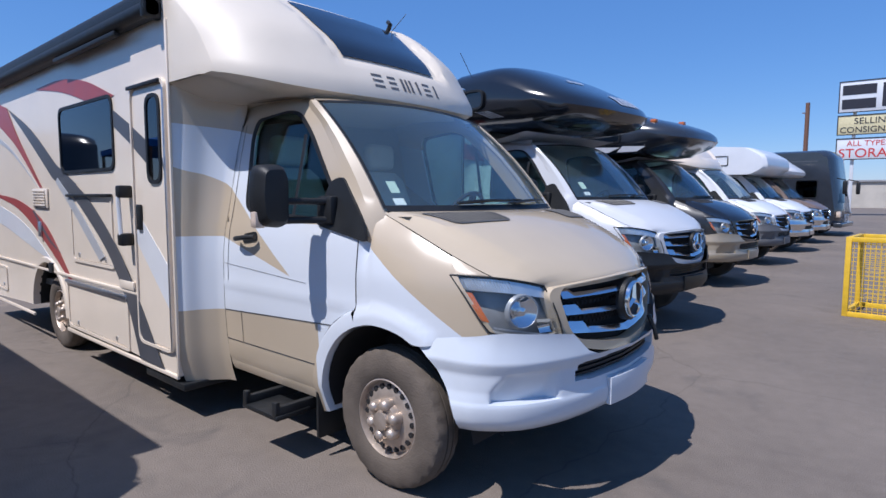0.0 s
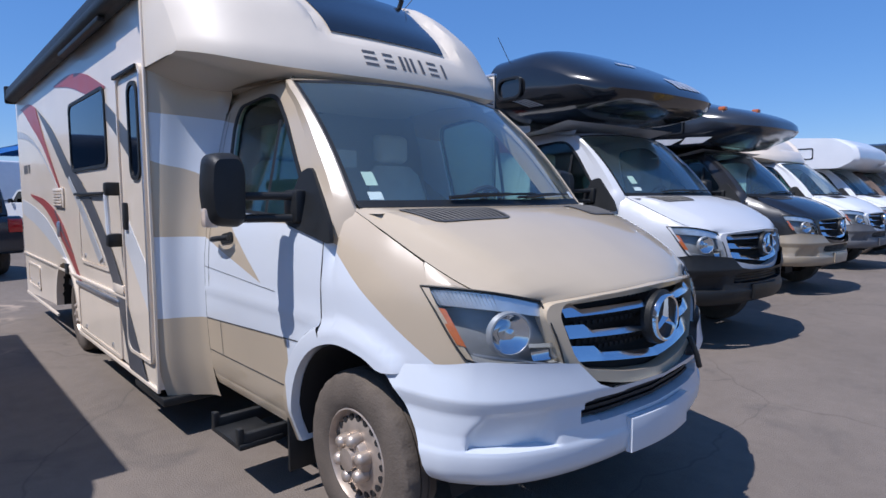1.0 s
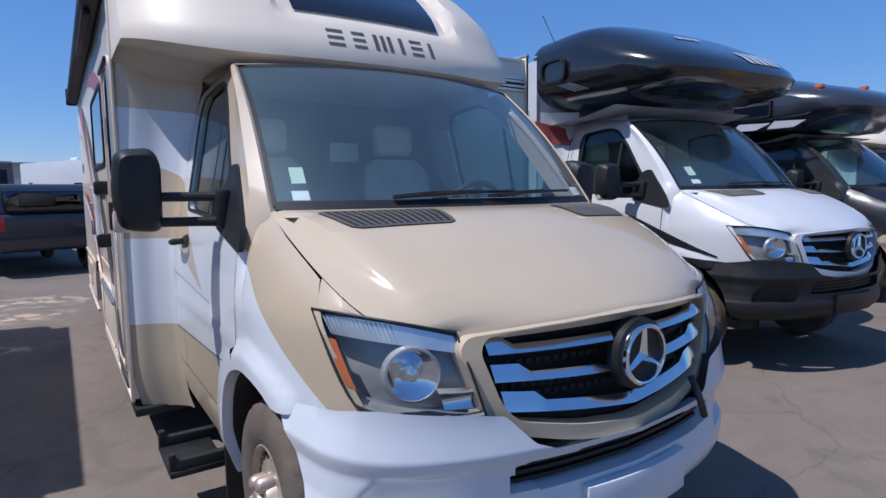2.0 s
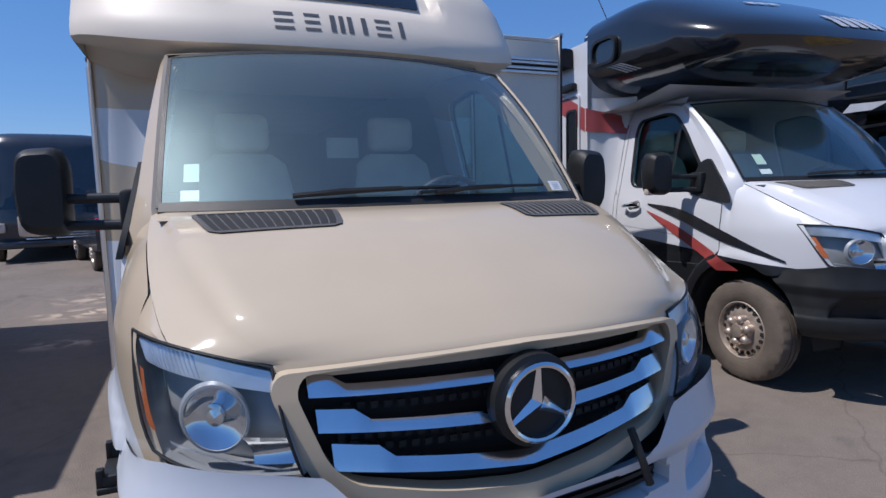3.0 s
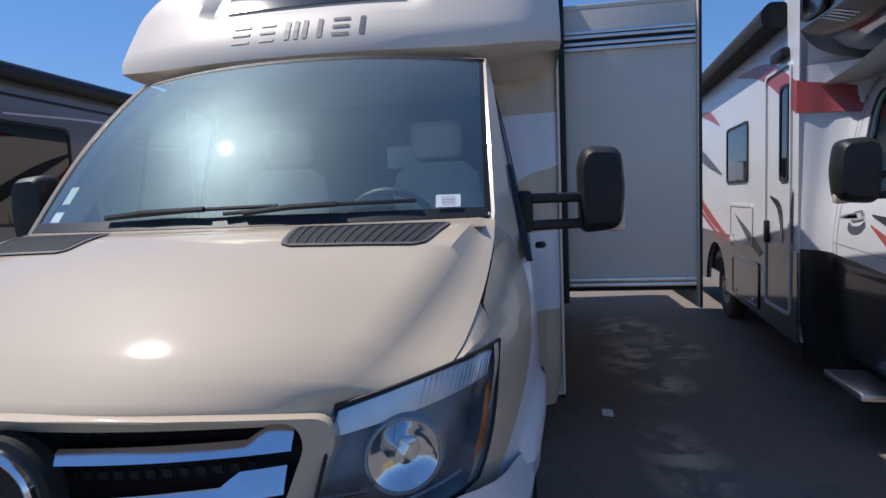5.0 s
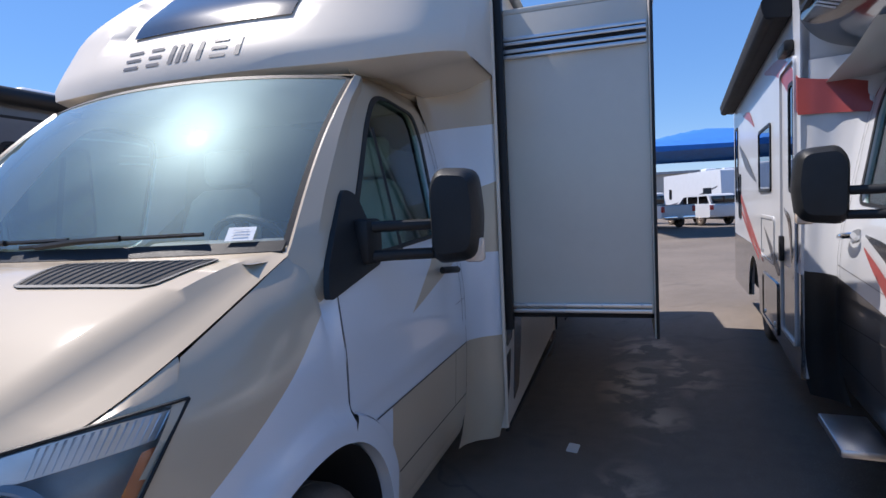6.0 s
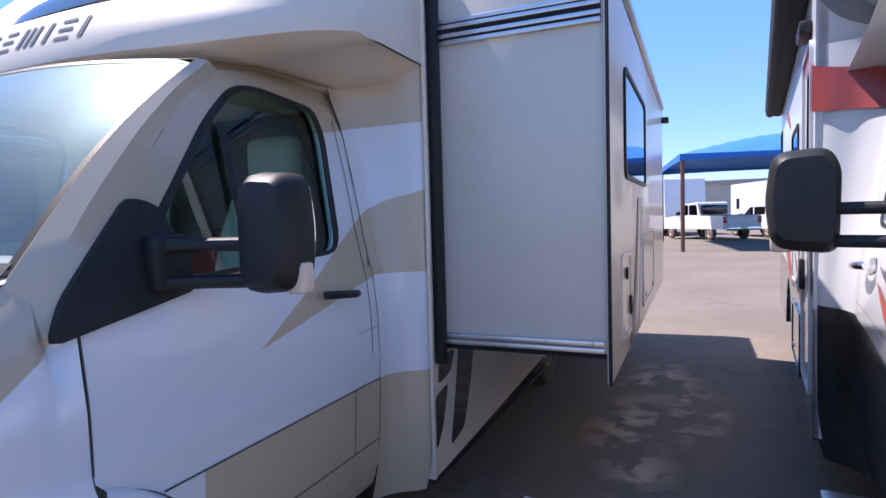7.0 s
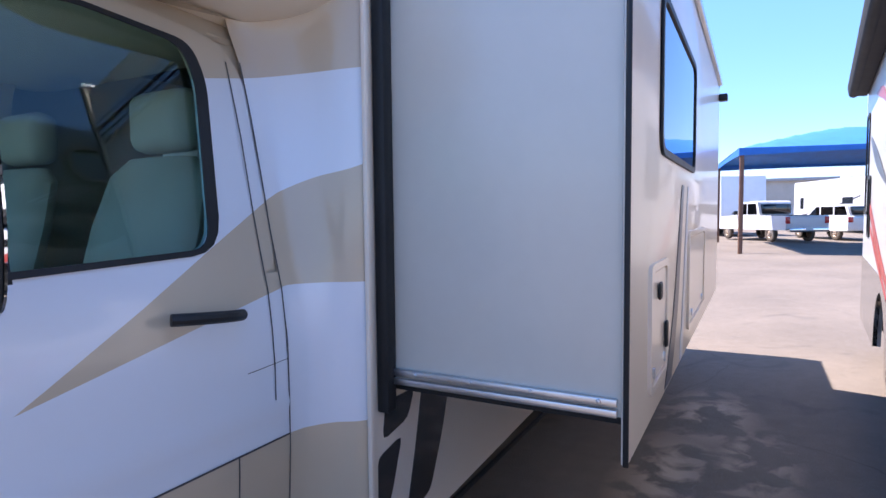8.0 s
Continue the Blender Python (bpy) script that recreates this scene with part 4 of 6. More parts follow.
CREAM_LINES = [
    [(0, 1, -0.825), (-0.22, -1, 0.949), (-1, 0, -0.755), (0, -1, 1.285), ON_LEFT],
    [(0.575, 1, -0.681), (-1, 0, -0.755), (-0.2, -1, 1.63), ON_LEFT],
    [(-0.05, 1, -0.822), (-0.26, -1, 0.84), (-1, 0, -0.755), (0, -1, 1.235), ON_RIGHT],
    [(0.68, 1, -0.524), (-1, 0, -0.755), (-0.2, -1, 1.63), ON_RIGHT],
    [(1, 0, 0.755), (-0.05, 1, -0.822), (0, -1, 1.345), (-0.69, -1, 1.1765), ON_RIGHT],
    [(1, 0, 0.755), (0, 1, -0.825), (0, -1, 1.345), (-0.69, -1, 1.1765), ON_LEFT],
    [(1, 0, 0.50), (0, -1, 1.30), (-0.69, -1, 1.1765)],
]
M["cab_paint"] = two_tone("tan_and_white_paint", (0.49, 0.40, 0.287), (0.645, 0.675, 0.715), CREAM_LINES)
W1 = 1.19
WL = 1.12  # the driver's side lies a little closer in


def fairing(parent, paint, s, w, top=2.16, arch=0.35):
    """The curved wall between cab door and coach side."""
    bm = bmesh.new()
    plan = spline([(-1.505, 0.0), (-1.56, 0.06), (-1.64, 0.40), (-1.68, 0.78), (-1.72, 1.0)], 14)
    rows = []
    for z in np.linspace(0.24, top, 24):
        k = max(0.0, (0.55 - z) / 0.35) ** 2 * 0.06
        y0 = side_y(-1.5, max(0.5, z)) - 0.004
        scoop = arch * min(1.0, max(0.0, (z - 1.95) / 0.30)) ** 2.2
        rows.append([(x + 0.22 * scoop * (1 - f), s * (y0 + (w - y0) * (f + (1 - f) * scoop * 0.92) - k), z) for x, f in plan])
    loft(bm, rows)
    return part("fairing", bm, paint, parent)


def front_cap(parent, mat, w, wl=None):
    """The moulded cap over the windscreen."""
    wl = wl or w
    prof = spline([(-0.80, 2.085), (-0.71, 2.108), (-0.658, 2.142), (-0.682, 2.20), (-0.728, 2.28), (-0.80, 2.39), (-0.90, 2.53), (-1.08, 2.68), (-1.30, 2.83), (-1.55, 2.93), (-1.9, 2.99)], 26)
    ss = [math.copysign(1 - (1 - abs(q)) ** 1.6, q) for q in np.linspace(-1, 1, 61)]
    rows = []
    for i, (x, z) in enumerate(prof):
        v = i / 25
        row = []
        for s in ss:
            a = abs(s)
            back = 0.36 * a ** 2.6 + 0.16 * a ** 14
            drop = (0.02 * a ** 2 + 0.13 * a ** 9) * v
            lift = 0.14 * a ** 5 * max(0, 1 - v * 3)
            sink = 0.055 * min(1, max(0, (v - 0.23) / 0.045)) * min(1, max(0, (0.42 + 0.20 * v - a) / 0.05)) * (1 - max(0, (v - 0.5) / 0.5))
            row.append((max(-1.9, x - back * (1 - 0.55 * v) - 0.6 * sink), (w if s < 0 else wl) * s, z - drop + lift - 0.8 * sink))
        rows.append(row)
    bm = loft(bmesh.new(), rows)
    for k in (0, -1):
        edge = [r[k] for r in rows]
        y = edge[0][1]
        loft(bm, [edge, [(min(e[0], -1.72), y, e[2]) for e in edge]])
    # soffit, arched above the doors
    soff = []
    for t in np.linspace(0, 1, 8):
        row = []
        for p, s in zip(rows[0], ss):
            a = abs(s)
            x = p[0] + (-1.74 - p[0]) * t
            row.append((x, p[1], p[2] + 0.05 * math.sin(math.pi * min(1, t * 1.2)) * a ** 2))
        soff.append(row)
    loft(bm, soff)
    return part("front_cap", bm, mat, parent, "moulded gelcoat cap over the windscreen"), rows


def letters(parent, mat, at, count, height, width, gap, widths=None):
    """A word as plain upright bars; at(u, v) places them on the surface."""
    for k in range(count):
        u0 = k * (width + gap)
        wd = (widths or [width] * count)[k]
        bm = bmesh.new()
        loft(bm, [[at(u0 + wd * f, height * g) for f in np.linspace(0, 1, 5)] for g in np.linspace(0, 1, 4)])
        part("letter_bar", bm, mat, parent, smooth=False)


def main_motorhome():
    rv = thing("motorhome", Matrix.Identity(4), "tan and white motorhome on a van chassis with its slide-out open", "motorhome", "parked motorhomes")
    cab(rv, "cab_paint", "bonnet", "bumper_white", "white painted front bumper", "bonnet")
    cap, rows = front_cap(rv, "cream_cap", W1, WL)
    # dark skylight in the cap and its lettering in bars
    P = np.array(rows)
    def cap_at(i, j, d=0.004):
        i, j = min(max(i, 0), 24.999), min(max(j, 0), 59.999)
        a, b = int(i), int(j)
        p = (P[a, b] * (1 - i + a) + P[a + 1, b] * (i - a)) * (1 - j + b) + (P[a, b + 1] * (1 - i + a) + P[a + 1, b + 1] * (i - a)) * (j - b)
        n = Vector(P[a + 1, b] - P[a, b]).cross(Vector(P[a, b + 1] - P[a, b])).normalized()
        n = n if n.x + n.z > 0 else -n
        return Vector(p) + n * d
    def j_of(y):
        return float(np.interp(y / W1, [math.copysign(1 - (1 - abs(q)) ** 1.6, q) for q in np.linspace(-1, 1, 61)], range(61)))
    bm = bmesh.new()
    loft(bm, [[cap_at(i, j_of((0.40 + 0.006 * i) * y), 0.008) for y in np.linspace(-1, 1, 22)] for i in (7.3, 8.2, 9.0, 10.0, 11.0, 12.5, 13.5, 15.0, 17.0)])
    part("skylight", bm, "gloss", cap, "dark tinted skylight")
    ws = [0.085, 0.07, 0.105, 0.024, 0.08, 0.024]
    u = -0.335
    for wd in ws:
        bm = bmesh.new()
        for i0, i1 in ((3.2, 3.45), (3.83, 4.07), (4.45, 4.7)) if 0.03 < wd < 0.1 else ((3.2, 4.7),):
            for f0, f1 in ((0, 1),) if wd < 0.1 else ((0, 0.22), (0.40, 0.60), (0.78, 1)):
                loft(bm, [[cap_at(i, j_of(u + wd * f), 0.003) for f in np.linspace(f0, f1, 4)] for i in np.linspace(i0, i1, 3)])
        part("letter_bar", bm, "letter", cap, smooth=False)
        u += wd + 0.048
    part("roof_horn", tube([cap_at(17.5, j_of(0.52), 0.0), cap_at(17.5, j_of(0.52), 0.06), cap_at(18.5, j_of(0.56), 0.07)], 0.018, 8), "black", cap)
    part("antenna", tube([cap_at(18, j_of(0.6), 0.0), cap_at(18, j_of(0.72), 0.16)], 0.003, 5), "black", cap)
    for s in (-1, 1):
        fairing(rv, "cab_paint", s, W1 if s < 0 else WL, 2.25)
    # coach shell
    X0, X1, Z0, Z1 = -7.0, -1.72, 0.29, 2.80
    part("side_wall", coach_wall(-1, W1, X0, X1, Z0, Z1, -4.42), "beige", rv)
    part("side_wall", coach_wall(1, WL, X0, X1, Z0, Z1, -4.42), "beige", rv)
    bm = bmesh.new()
    loft(bm, [[(x, W1 * s, 2.79 + 0.19 * (1 - s ** 4)) for s in np.linspace(-1, 1, 19)] for x in np.linspace(-1.88, X0, 4)])
    part("roof", bm, "white", rv)
    part("rear_wall", boxed((X0, -W1 + 0.002, Z0), (X0 + 0.05, W1 - 0.002, 2.82), 0.01), "beige", rv)
    part("bulkhead", boxed((X1 - 0.10, -0.9, Z0), (X1 - 0.05, 0.9, 0.9), 0.0), "cabin", rv)
    part("chassis", boxed((X0 + 0.1, -0.72, 0.36), (-0.5, 0.72, 0.46), 0.0), "dark", rv)
    part("coach_floor", boxed((X0 + 0.1, -1.1, 0.60), (-1.76, 1.1, 0.66), 0.0), "cabin", rv)
    part("ceiling_liner", boxed((X0 + 0.06, -1.12, 2.36), (-1.76, 1.08, 2.40)), "cabin", rv)
    part("overhead_panel", boxed((-1.62, -0.70, 2.10), (-1.58, 0.70, 2.40)), "cabin", rv)
    bm = boxed((-3.2, -1.10, 0.70), (-2.6, -0.6, 1.5), 0.02)
    part("galley_cabinet", bm, "wood", rv)
    part("sofa", boxed((-4.6, 0.5, 0.66), (-3.0, 1.05, 1.15), 0.08, 3), "seat", rv)
    for s in (-1, 1):
        # wall seam and trim
        wall = W1 if s < 0 else WL
        bm = boxed((-1.725, s * (wall + 0.012), 0.30), (-1.70, s * (wall - 0.004), 2.62), 0.003)
        part("corner_trim", bm, "beige", rv)
        wheel(rv, -4.42, s * (wall - 0.17), s, dual=True, holes=True)
        bm = bmesh.new()
        t = np.linspace(0.0, math.pi, 18)
        loft(bm, [[(-4.42 + r * math.cos(q), s * (wall + d), max(Z0, 0.386 + 0.95 * r * math.sin(q))) for q in t] for r, d in ((0.50, 0.0), (0.50, 0.014), (0.545, 0.016), (0.56, 0.0))])
        part("arch_trim", bm, "beige", rv)
        bm = bmesh.new()
        loft(bm, [[(-4.42 + 0.5 * math.cos(q), s * y, max(Z0, 0.386 + 0.475 * math.sin(q))) for q in t] for y in (0.6, 1.15)])
        part("wheel_housing", bm, "dark", rv)
    R = -1
    bm = boxed((-6.98, R * W1, 0.775), (-2.30, R * (W1 + 0.016), 0.80), 0.006)
    part("rub_rail", bm, "beige", rv)
    for a, b in ((-6.98, -4.93), (-3.91, -1.72)):
        part("skirt_rail", boxed((a, R * (W1 - 0.01), 0.27), (b, R * (W1 + 0.012), 0.30), 0.006), "beige", rv)
    # entry door
    o = rounded([(-2.30, 0.44), (-1.745, 0.44), (-1.745, 2.27), (-2.30, 2.27)], 0.09, 6)
    i = [(-2.0225 + (a + 2.0225) * 0.93, 1.355 + (b - 1.355) * 0.977) for a, b in o]
    dr = part("entry_door", ring(o, i, on_side(R, W1), 0.020), "beige", rv, "tan entry door with a tall oval window")
    part("leaf", slab([(-2.0225 + (a + 2.0225) * 0.905, 1.355 + (b - 1.355) * 0.968) for a, b in o], on_side(R, W1), 0.008), "beige", dr)
    windowed(dr, R, W1 + 0.008, -2.05, -1.83, 1.58, 2.18, 0.09)
    part("door_lock", boxed((-2.235, R * (W1 + 0.006), 1.26), (-2.165, R * (W1 + 0.03), 1.44), 0.01), "black", dr)
    bm = boxed((-1.765, R * (W1 + 0.018), 0.46), (-1.748, R * (W1 + 0.028), 2.20), 0.003)
    part("hinge", bm, "alu", dr)
    bm = boxed((-2.31, R * (W1 + 0.018), 2.235), (-1.80, R * (W1 + 0.035), 2.262), 0.006)
    part("drip_cap", bm, "black", dr)
    # white band over the door, as vinyl on the leaf
    stripe(dr, [(-1.79, 1.98), (-1.79, 1.80)], [(-1.81, 1.95), (-1.81, 1.84)], R, W1 + 0.009, "white")
    bm = bmesh.new()
    slab([(-2.27, 1.40), (-2.27, 1.16), (-1.775, 0.72), (-1.775, 1.02)], lambda a, b, d: (a, R * (W1 + 0.0085 + d), b), 0.002, bm)
    part("stripe", bm, "white", dr)
    bm = bmesh.new()
    slab([(-1.81, 1.55), (-1.81, 2.02), (-1.775, 2.02), (-1.775, 1.47)], lambda a, b, d: (a, R * (W1 + 0.0085 + d), b), 0.002, bm)
    part("stripe", bm, "white", dr)
    bm = tube([(-2.40, R * (W1 + 0.01), 1.55), (-2.40, R * (W1 + 0.075), 1.52), (-2.39, R * (W1 + 0.08), 1.35), (-2.37, R * (W1 + 0.075), 1.20), (-2.36, R * (W1 + 0.01), 1.17)], 0.016, 8, None, 16)
    gh = part("grab_handle", bm, "white", rv, "white entry grab handle with black ends")
    for z in (1.53, 1.185):
        part("end", boxed((-2.42, R * W1, z - 0.045), (-2.34, R * (W1 + 0.095), z + 0.045), 0.015), "black", gh)
    # windows, hatches, vents
    windowed(rv, R, W1, -3.86, -2.64, 1.69, 2.26, 0.09)
    hatch(rv, R, W1, -3.66, -2.73, 0.93, 1.50, "beige")
    hatch(rv, R, W1, -3.85, -2.50, 0.32, 0.73, "beige")
    hatch(rv, R, W1, -6.7, -5.9, 0.42, 0.70, "beige")
    bm = boxed((-3.70, R * W1, 1.49), (-2.72, R * (W1 + 0.035), 1.515), 0.008)
    part("drip_rail", bm, "black", rv)
    bm = boxed((-3.85, R * W1, 0.725), (-2.5, R * (W1 + 0.03), 0.755), 0.008)
    part("drip_rail", bm, "alu", rv)
    lv = part("louver_vent", boxed((-4.72, R * W1, 1.38), (-4.27, R * (W1 + 0.018), 1.57), 0.012), "beige", rv)
    for k in range(6):
        part("slat", boxed((-4.68, R * (W1 + 0.014), 1.40 + k * 0.027), (-4.31, R * (W1 + 0.028), 1.415 + k * 0.027), 0.003), "beige", lv)
    part("power_inlet", boxed((-4.31, R * W1, 0.77), (-4.19, R * (W1 + 0.03), 0.87), 0.012), "black", rv)
    part("key_hook", boxed((-4.55, R * W1, 1.10), (-4.50, R * (W1 + 0.035), 1.25), 0.012), "alu", rv)
    part("outside_tap", boxed((-2.62, R * W1, 0.80), (-2.36, R * (W1 + 0.02), 0.87), 0.01), "beige", rv)
    letters(rv, "letter", lambda u, v: (-6.62 + u, R * (W1 + 0.003), 1.76 + v), 6, 0.10, 0.065, 0.025, [0.065, 0.055, 0.075, 0.02, 0.065, 0.02])
    # vinyl swooshes
    Y = W1
    st = lambda top, bot, mat, k=0: stripe(rv, top, bot, R, Y + 0.0015 * k, mat)
    st([(-4.45, 2.50), (-3.8, 2.50), (-3.2, 2.42), (-2.60, 2.24)], [(-4.45, 2.49), (-3.8, 2.40), (-3.3, 2.29), (-2.95, 2.19)], "red", 1)
    st([(-6.60, 2.52), (-6.0, 2.52), (-5.5, 2.42)], [(-6.4, 2.48), (-5.9, 2.28), (-5.25, 2.02)], "red", 1)
    st([(-5.5, 2.42), (-5.15, 2.10), (-4.42, 1.56)], [(-5.9, 2.28), (-5.25, 2.02), (-4.46, 1.55)], "red", 4)
    st([(-6.95, 2.30), (-6.2, 2.20), (-5.4, 1.98), (-4.4, 1.50)], [(-6.95, 2.22), (-6.2, 2.14), (-5.4, 1.94), (-4.4, 1.50)], "silver", 2)
    st([(-5.50, 2.42), (-4.7, 2.14), (-4.0, 1.78)], [(-5.45, 2.40), (-4.8, 2.05), (-4.12, 1.66)], "char", 2)
    st([(-4.0, 1.78), (-3.86, 1.73), (-3.5, 1.60)], [(-4.12, 1.66), (-4.0, 1.62), (-3.7, 1.50)], "char", 2)
    st([(-3.55, 1.62), (-3.16, 1.45), (-2.64, 1.10), (-2.28, 0.74), (-1.92, 0.31)], [(-3.75, 1.58), (-3.35, 1.38), (-2.84, 1.06), (-2.50, 0.70), (-2.30, 0.31)], "char", 8)
    st([(-3.95, 1.66), (-3.4, 1.36), (-2.9, 1.02)], [(-4.0, 1.62), (-3.55, 1.34), (-3.02, 0.98)], "silver", 8)
    st([(-2.64, 2.14), (-2.32, 2.0)], [(-2.64, 2.02), (-2.32, 1.86)], "char", 1)
    stripe(dr, [(-2.27, 1.98), (-2.06, 1.88)], [(-2.27, 1.84), (-2.06, 1.72)], R, Y + 0.009, "char")
    stripe(dr, [(-1.82, 1.75), (-1.77, 1.62)], [(-1.82, 1.70), (-1.77, 1.61)], R, Y + 0.009, "char")
    st([(-6.2, 1.52), (-5.2, 1.44), (-4.4, 1.22), (-3.74, 0.76)], [(-6.2, 1.50), (-5.3, 1.36), (-4.55, 1.10), (-3.80, 0.75)], "red", 2)
    st([(-6.9, 1.46), (-5.9, 1.36), (-5.0, 1.18), (-4.2, 0.86)], [(-6.9, 1.28), (-5.9, 1.16), (-5.0, 1.0), (-4.2, 0.86)], "white", 1)
    st([(-4.75, 1.36), (-4.3, 1.10), (-4.0, 0.98)], [(-4.78, 1.34), (-4.34, 1.08), (-4.0, 0.98)], "char", 3)
    # awning in its case under the roof edge
    aw = new("awning")
    aw.parent = rv
    bm = bmesh.new()
    sec = [(1.19, 2.81), (1.26, 2.82), (1.295, 2.78), (1.30, 2.71), (1.28, 2.65), (1.23, 2.63), (1.19, 2.64)]
    loft(bm, [[(x, -a, b) for a, b in rounded(sec, 0.02, 3)] for x in (-6.85, -1.80)], closed=True, caps=True)
    part("case", bm, "black", aw, "long black awning case")
    part("roller", tube([(-6.9, -1.255, 2.69), (-1.76, -1.255, 2.69)], 0.052, 14), "black", aw)
    for x in (-6.87, -1.79):
        part("end_cap", boxed((x - 0.03, -1.31, 2.62), (x + 0.03, -1.19, 2.83), 0.02), "black", aw)
    part("arm", boxed((-3.6, -1.29, 2.60), (-2.3, -1.24, 2.635), 0.01), "black", aw)
    # roof gear
    part("roof_air_conditioner", boxed((-5.6, -0.4, 2.80), (-4.7, 0.4, 3.02), 0.09, 3), "black", rv)
    part("roof_vent", boxed((-6.6, -0.9, 2.78), (-6.2, -0.5, 2.90), 0.04), "white", rv)
    # folding steps under the passenger door and entry
    bm = boxed((-0.98, -1.16, 0.255), (-0.62, -0.93, 0.285), 0.008)
    for x in (-0.95, -0.65):
        box(bm, (x - 0.02, -1.14, 0.26), (x + 0.02, -0.70, 0.33), 0.006)
        box(bm, (x - 0.02, -1.16, 0.27), (x + 0.02, -1.13, 0.36), 0.006)
    part("side_step", bm, "black", rv, "black folding side step")
    bm = boxed((-2.25, -1.19, 0.20), (-1.65, -0.85, 0.25), 0.01)
    part("entry_step", bm, "black", rv)
    for s in (-1, 1):
        part("mud_flap", boxed((-0.545, s * 0.74, 0.12), (-0.525, s * 0.95, 0.50), 0.004), "black", rv)
    # slide-out on the driver's side
    so = new("slide_out")
    so.parent = rv
    SX0, SX1, SY, SZ0, SZ1 = -5.85, -1.80, 1.93, 0.93, 2.56
    part("front_panel", boxed((SX1 - 0.04, 1.12, SZ0), (SX1, SY - 0.02, SZ1), 0.004), "slide", so, "plain grey-beige side panel")
    part("rear_panel", boxed((SX0, 1.12, SZ0), (SX0 + 0.04, SY - 0.02, SZ1), 0.004), "slide", so)
    part("top_panel", boxed((SX0, 1.12, SZ1), (SX1, SY, SZ1 + 0.03), 0.006), "slide", so)
    part("floor_panel", boxed((SX0, 1.12, SZ0 - 0.03), (SX1 - 0.03, SY - 0.02, SZ0), 0.004), "dark", so)
    part("outer_wall", boxed((SX0 - 0.03, SY - 0.02, 0.80), (SX1 + 0.015, SY, 2.62), 0.006), "beige", so)
    bm = bmesh.new()
    box(bm, (SX1 + 0.016, SY - 0.013, 0.80), (SX1 + 0.024, SY + 0.003, 2.62), 0.003)
    part("edge_trim", bm, "black", so)
    part("edge_trim", boxed((SX0 - 0.05, SY - 0.02, 2.60), (SX1 + 0.02, SY + 0.02, 2.635), 0.006), "alu", so)
    part("wall_seal", boxed((-1.80, WL + 0.004, 0.84), (-1.745, WL + 0.05, 2.66), 0.008), "black", so, "black rubber seal")
    for z in (2.33, 2.36, 2.40, 2.425):
        part("top_track", boxed((SX1, 1.14, z - 0.010), (SX1 + 0.022, SY - 0.03, z + 0.010), 0.003), "alu", so)
    for z in (2.345, 2.382, 2.413):
        part("track_groove", boxed((SX1, 1.14, z - 0.006), (SX1 + 0.012, SY - 0.03, z + 0.006)), "dark", so)
    for z in (0.945, 0.975):
        part("bottom_track", boxed((SX1, 1.14, z - 0.012), (SX1 + 0.02, SY - 0.03, z + 0.010), 0.003), "alu", so, "aluminium track")
    for y in (1.25, 1.45, 1.65, 1.85):
        part("screw", lathe([(0.008, 0.02), (0.006, 0.026), (0.001, 0.027)], lambda a, b, d, y=y: (SX1 + d, y + a, 0.975 + b), 8), "alu", so)
    windowed(so, 1, SY, -3.55, -2.30, 1.70, 2.26, 0.08)
    hatch(so, 1, SY, -2.50, -2.10, 0.90, 1.33, "beige")
    hatch(so, 1, SY, -4.3, -3.3, 0.90, 1.40, "beige")
    part("latch", boxed((-2.30, SY + 0.008, 1.20), (-2.25, SY + 0.02, 1.26), 0.008), "black", so)
    part("latch", boxed((-2.46, SY + 0.008, 1.0), (-2.42, SY + 0.02, 1.10), 0.008), "black", so)
    stripe(so, [(-3.0, 1.62), (-2.75, 1.1), (-2.5, 0.82)], [(-3.08, 1.62), (-2.9, 1.1), (-2.7, 0.82)], 1, SY + 0.001, "char")
    stripe(so, [(-3.25, 1.62), (-3.1, 1.1), (-3.0, 0.82)], [(-3.3, 1.62), (-3.2, 1.1), (-3.1, 0.82)], 1, SY + 0.001, "silver")
    part("marker_light", boxed((-5.80, SY, 2.44), (-5.72, SY + 0.07, 2.50), 0.012), "black", so)
    # lower wall stripes and rail under the slide
    for outline in ([(-2.05, 0.87), (-2.29, 0.87), (-2.20, 0.62), (-2.10, 0.42), (-1.92, 0.38), (-1.99, 0.62)], [(-1.80, 0.86), (-1.99, 0.86), (-1.94, 0.76), (-1.78, 0.73)], [(-1.75, 0.68), (-1.90, 0.71), (-1.83, 0.52), (-1.75, 0.42)]):
        part("stripe", slab(rounded(outline, 0.03, 3), on_side(1, WL), 0.003), "gloss", rv, smooth=False)
    for a, b in ((-6.98, -4.93), (-3.91, -1.72)):
        part("skirt_rail", boxed((a, WL - 0.01, 0.27), (b, WL + 0.006, 0.295), 0.004), "black", rv)
    # papers behind the windscreen
    def on_screen(y0, y1, v0, v1, mat, nm):
        bm = loft(bmesh.new(), [[screen_at(v, y, -0.006) for y in (y0, y1)] for v in (v0, v1)])
        part(nm, bm, mat, rv, smooth=False)
    on_screen(-0.90, -0.84, 0.125, 0.215, "green", "sticker")
    on_screen(-0.91, -0.84, 0.035, 0.085, "paper", "sticker")
    for x, y, turn, lx, ly in ((-0.16, -0.10, 0.5, 0.20, 0.13), (-0.20, 0.22, -0.3, 0.05, 0.24), (-0.15, -0.50, 0.1, 0.10, 0.22)):
        c, q = math.cos(turn), math.sin(turn)
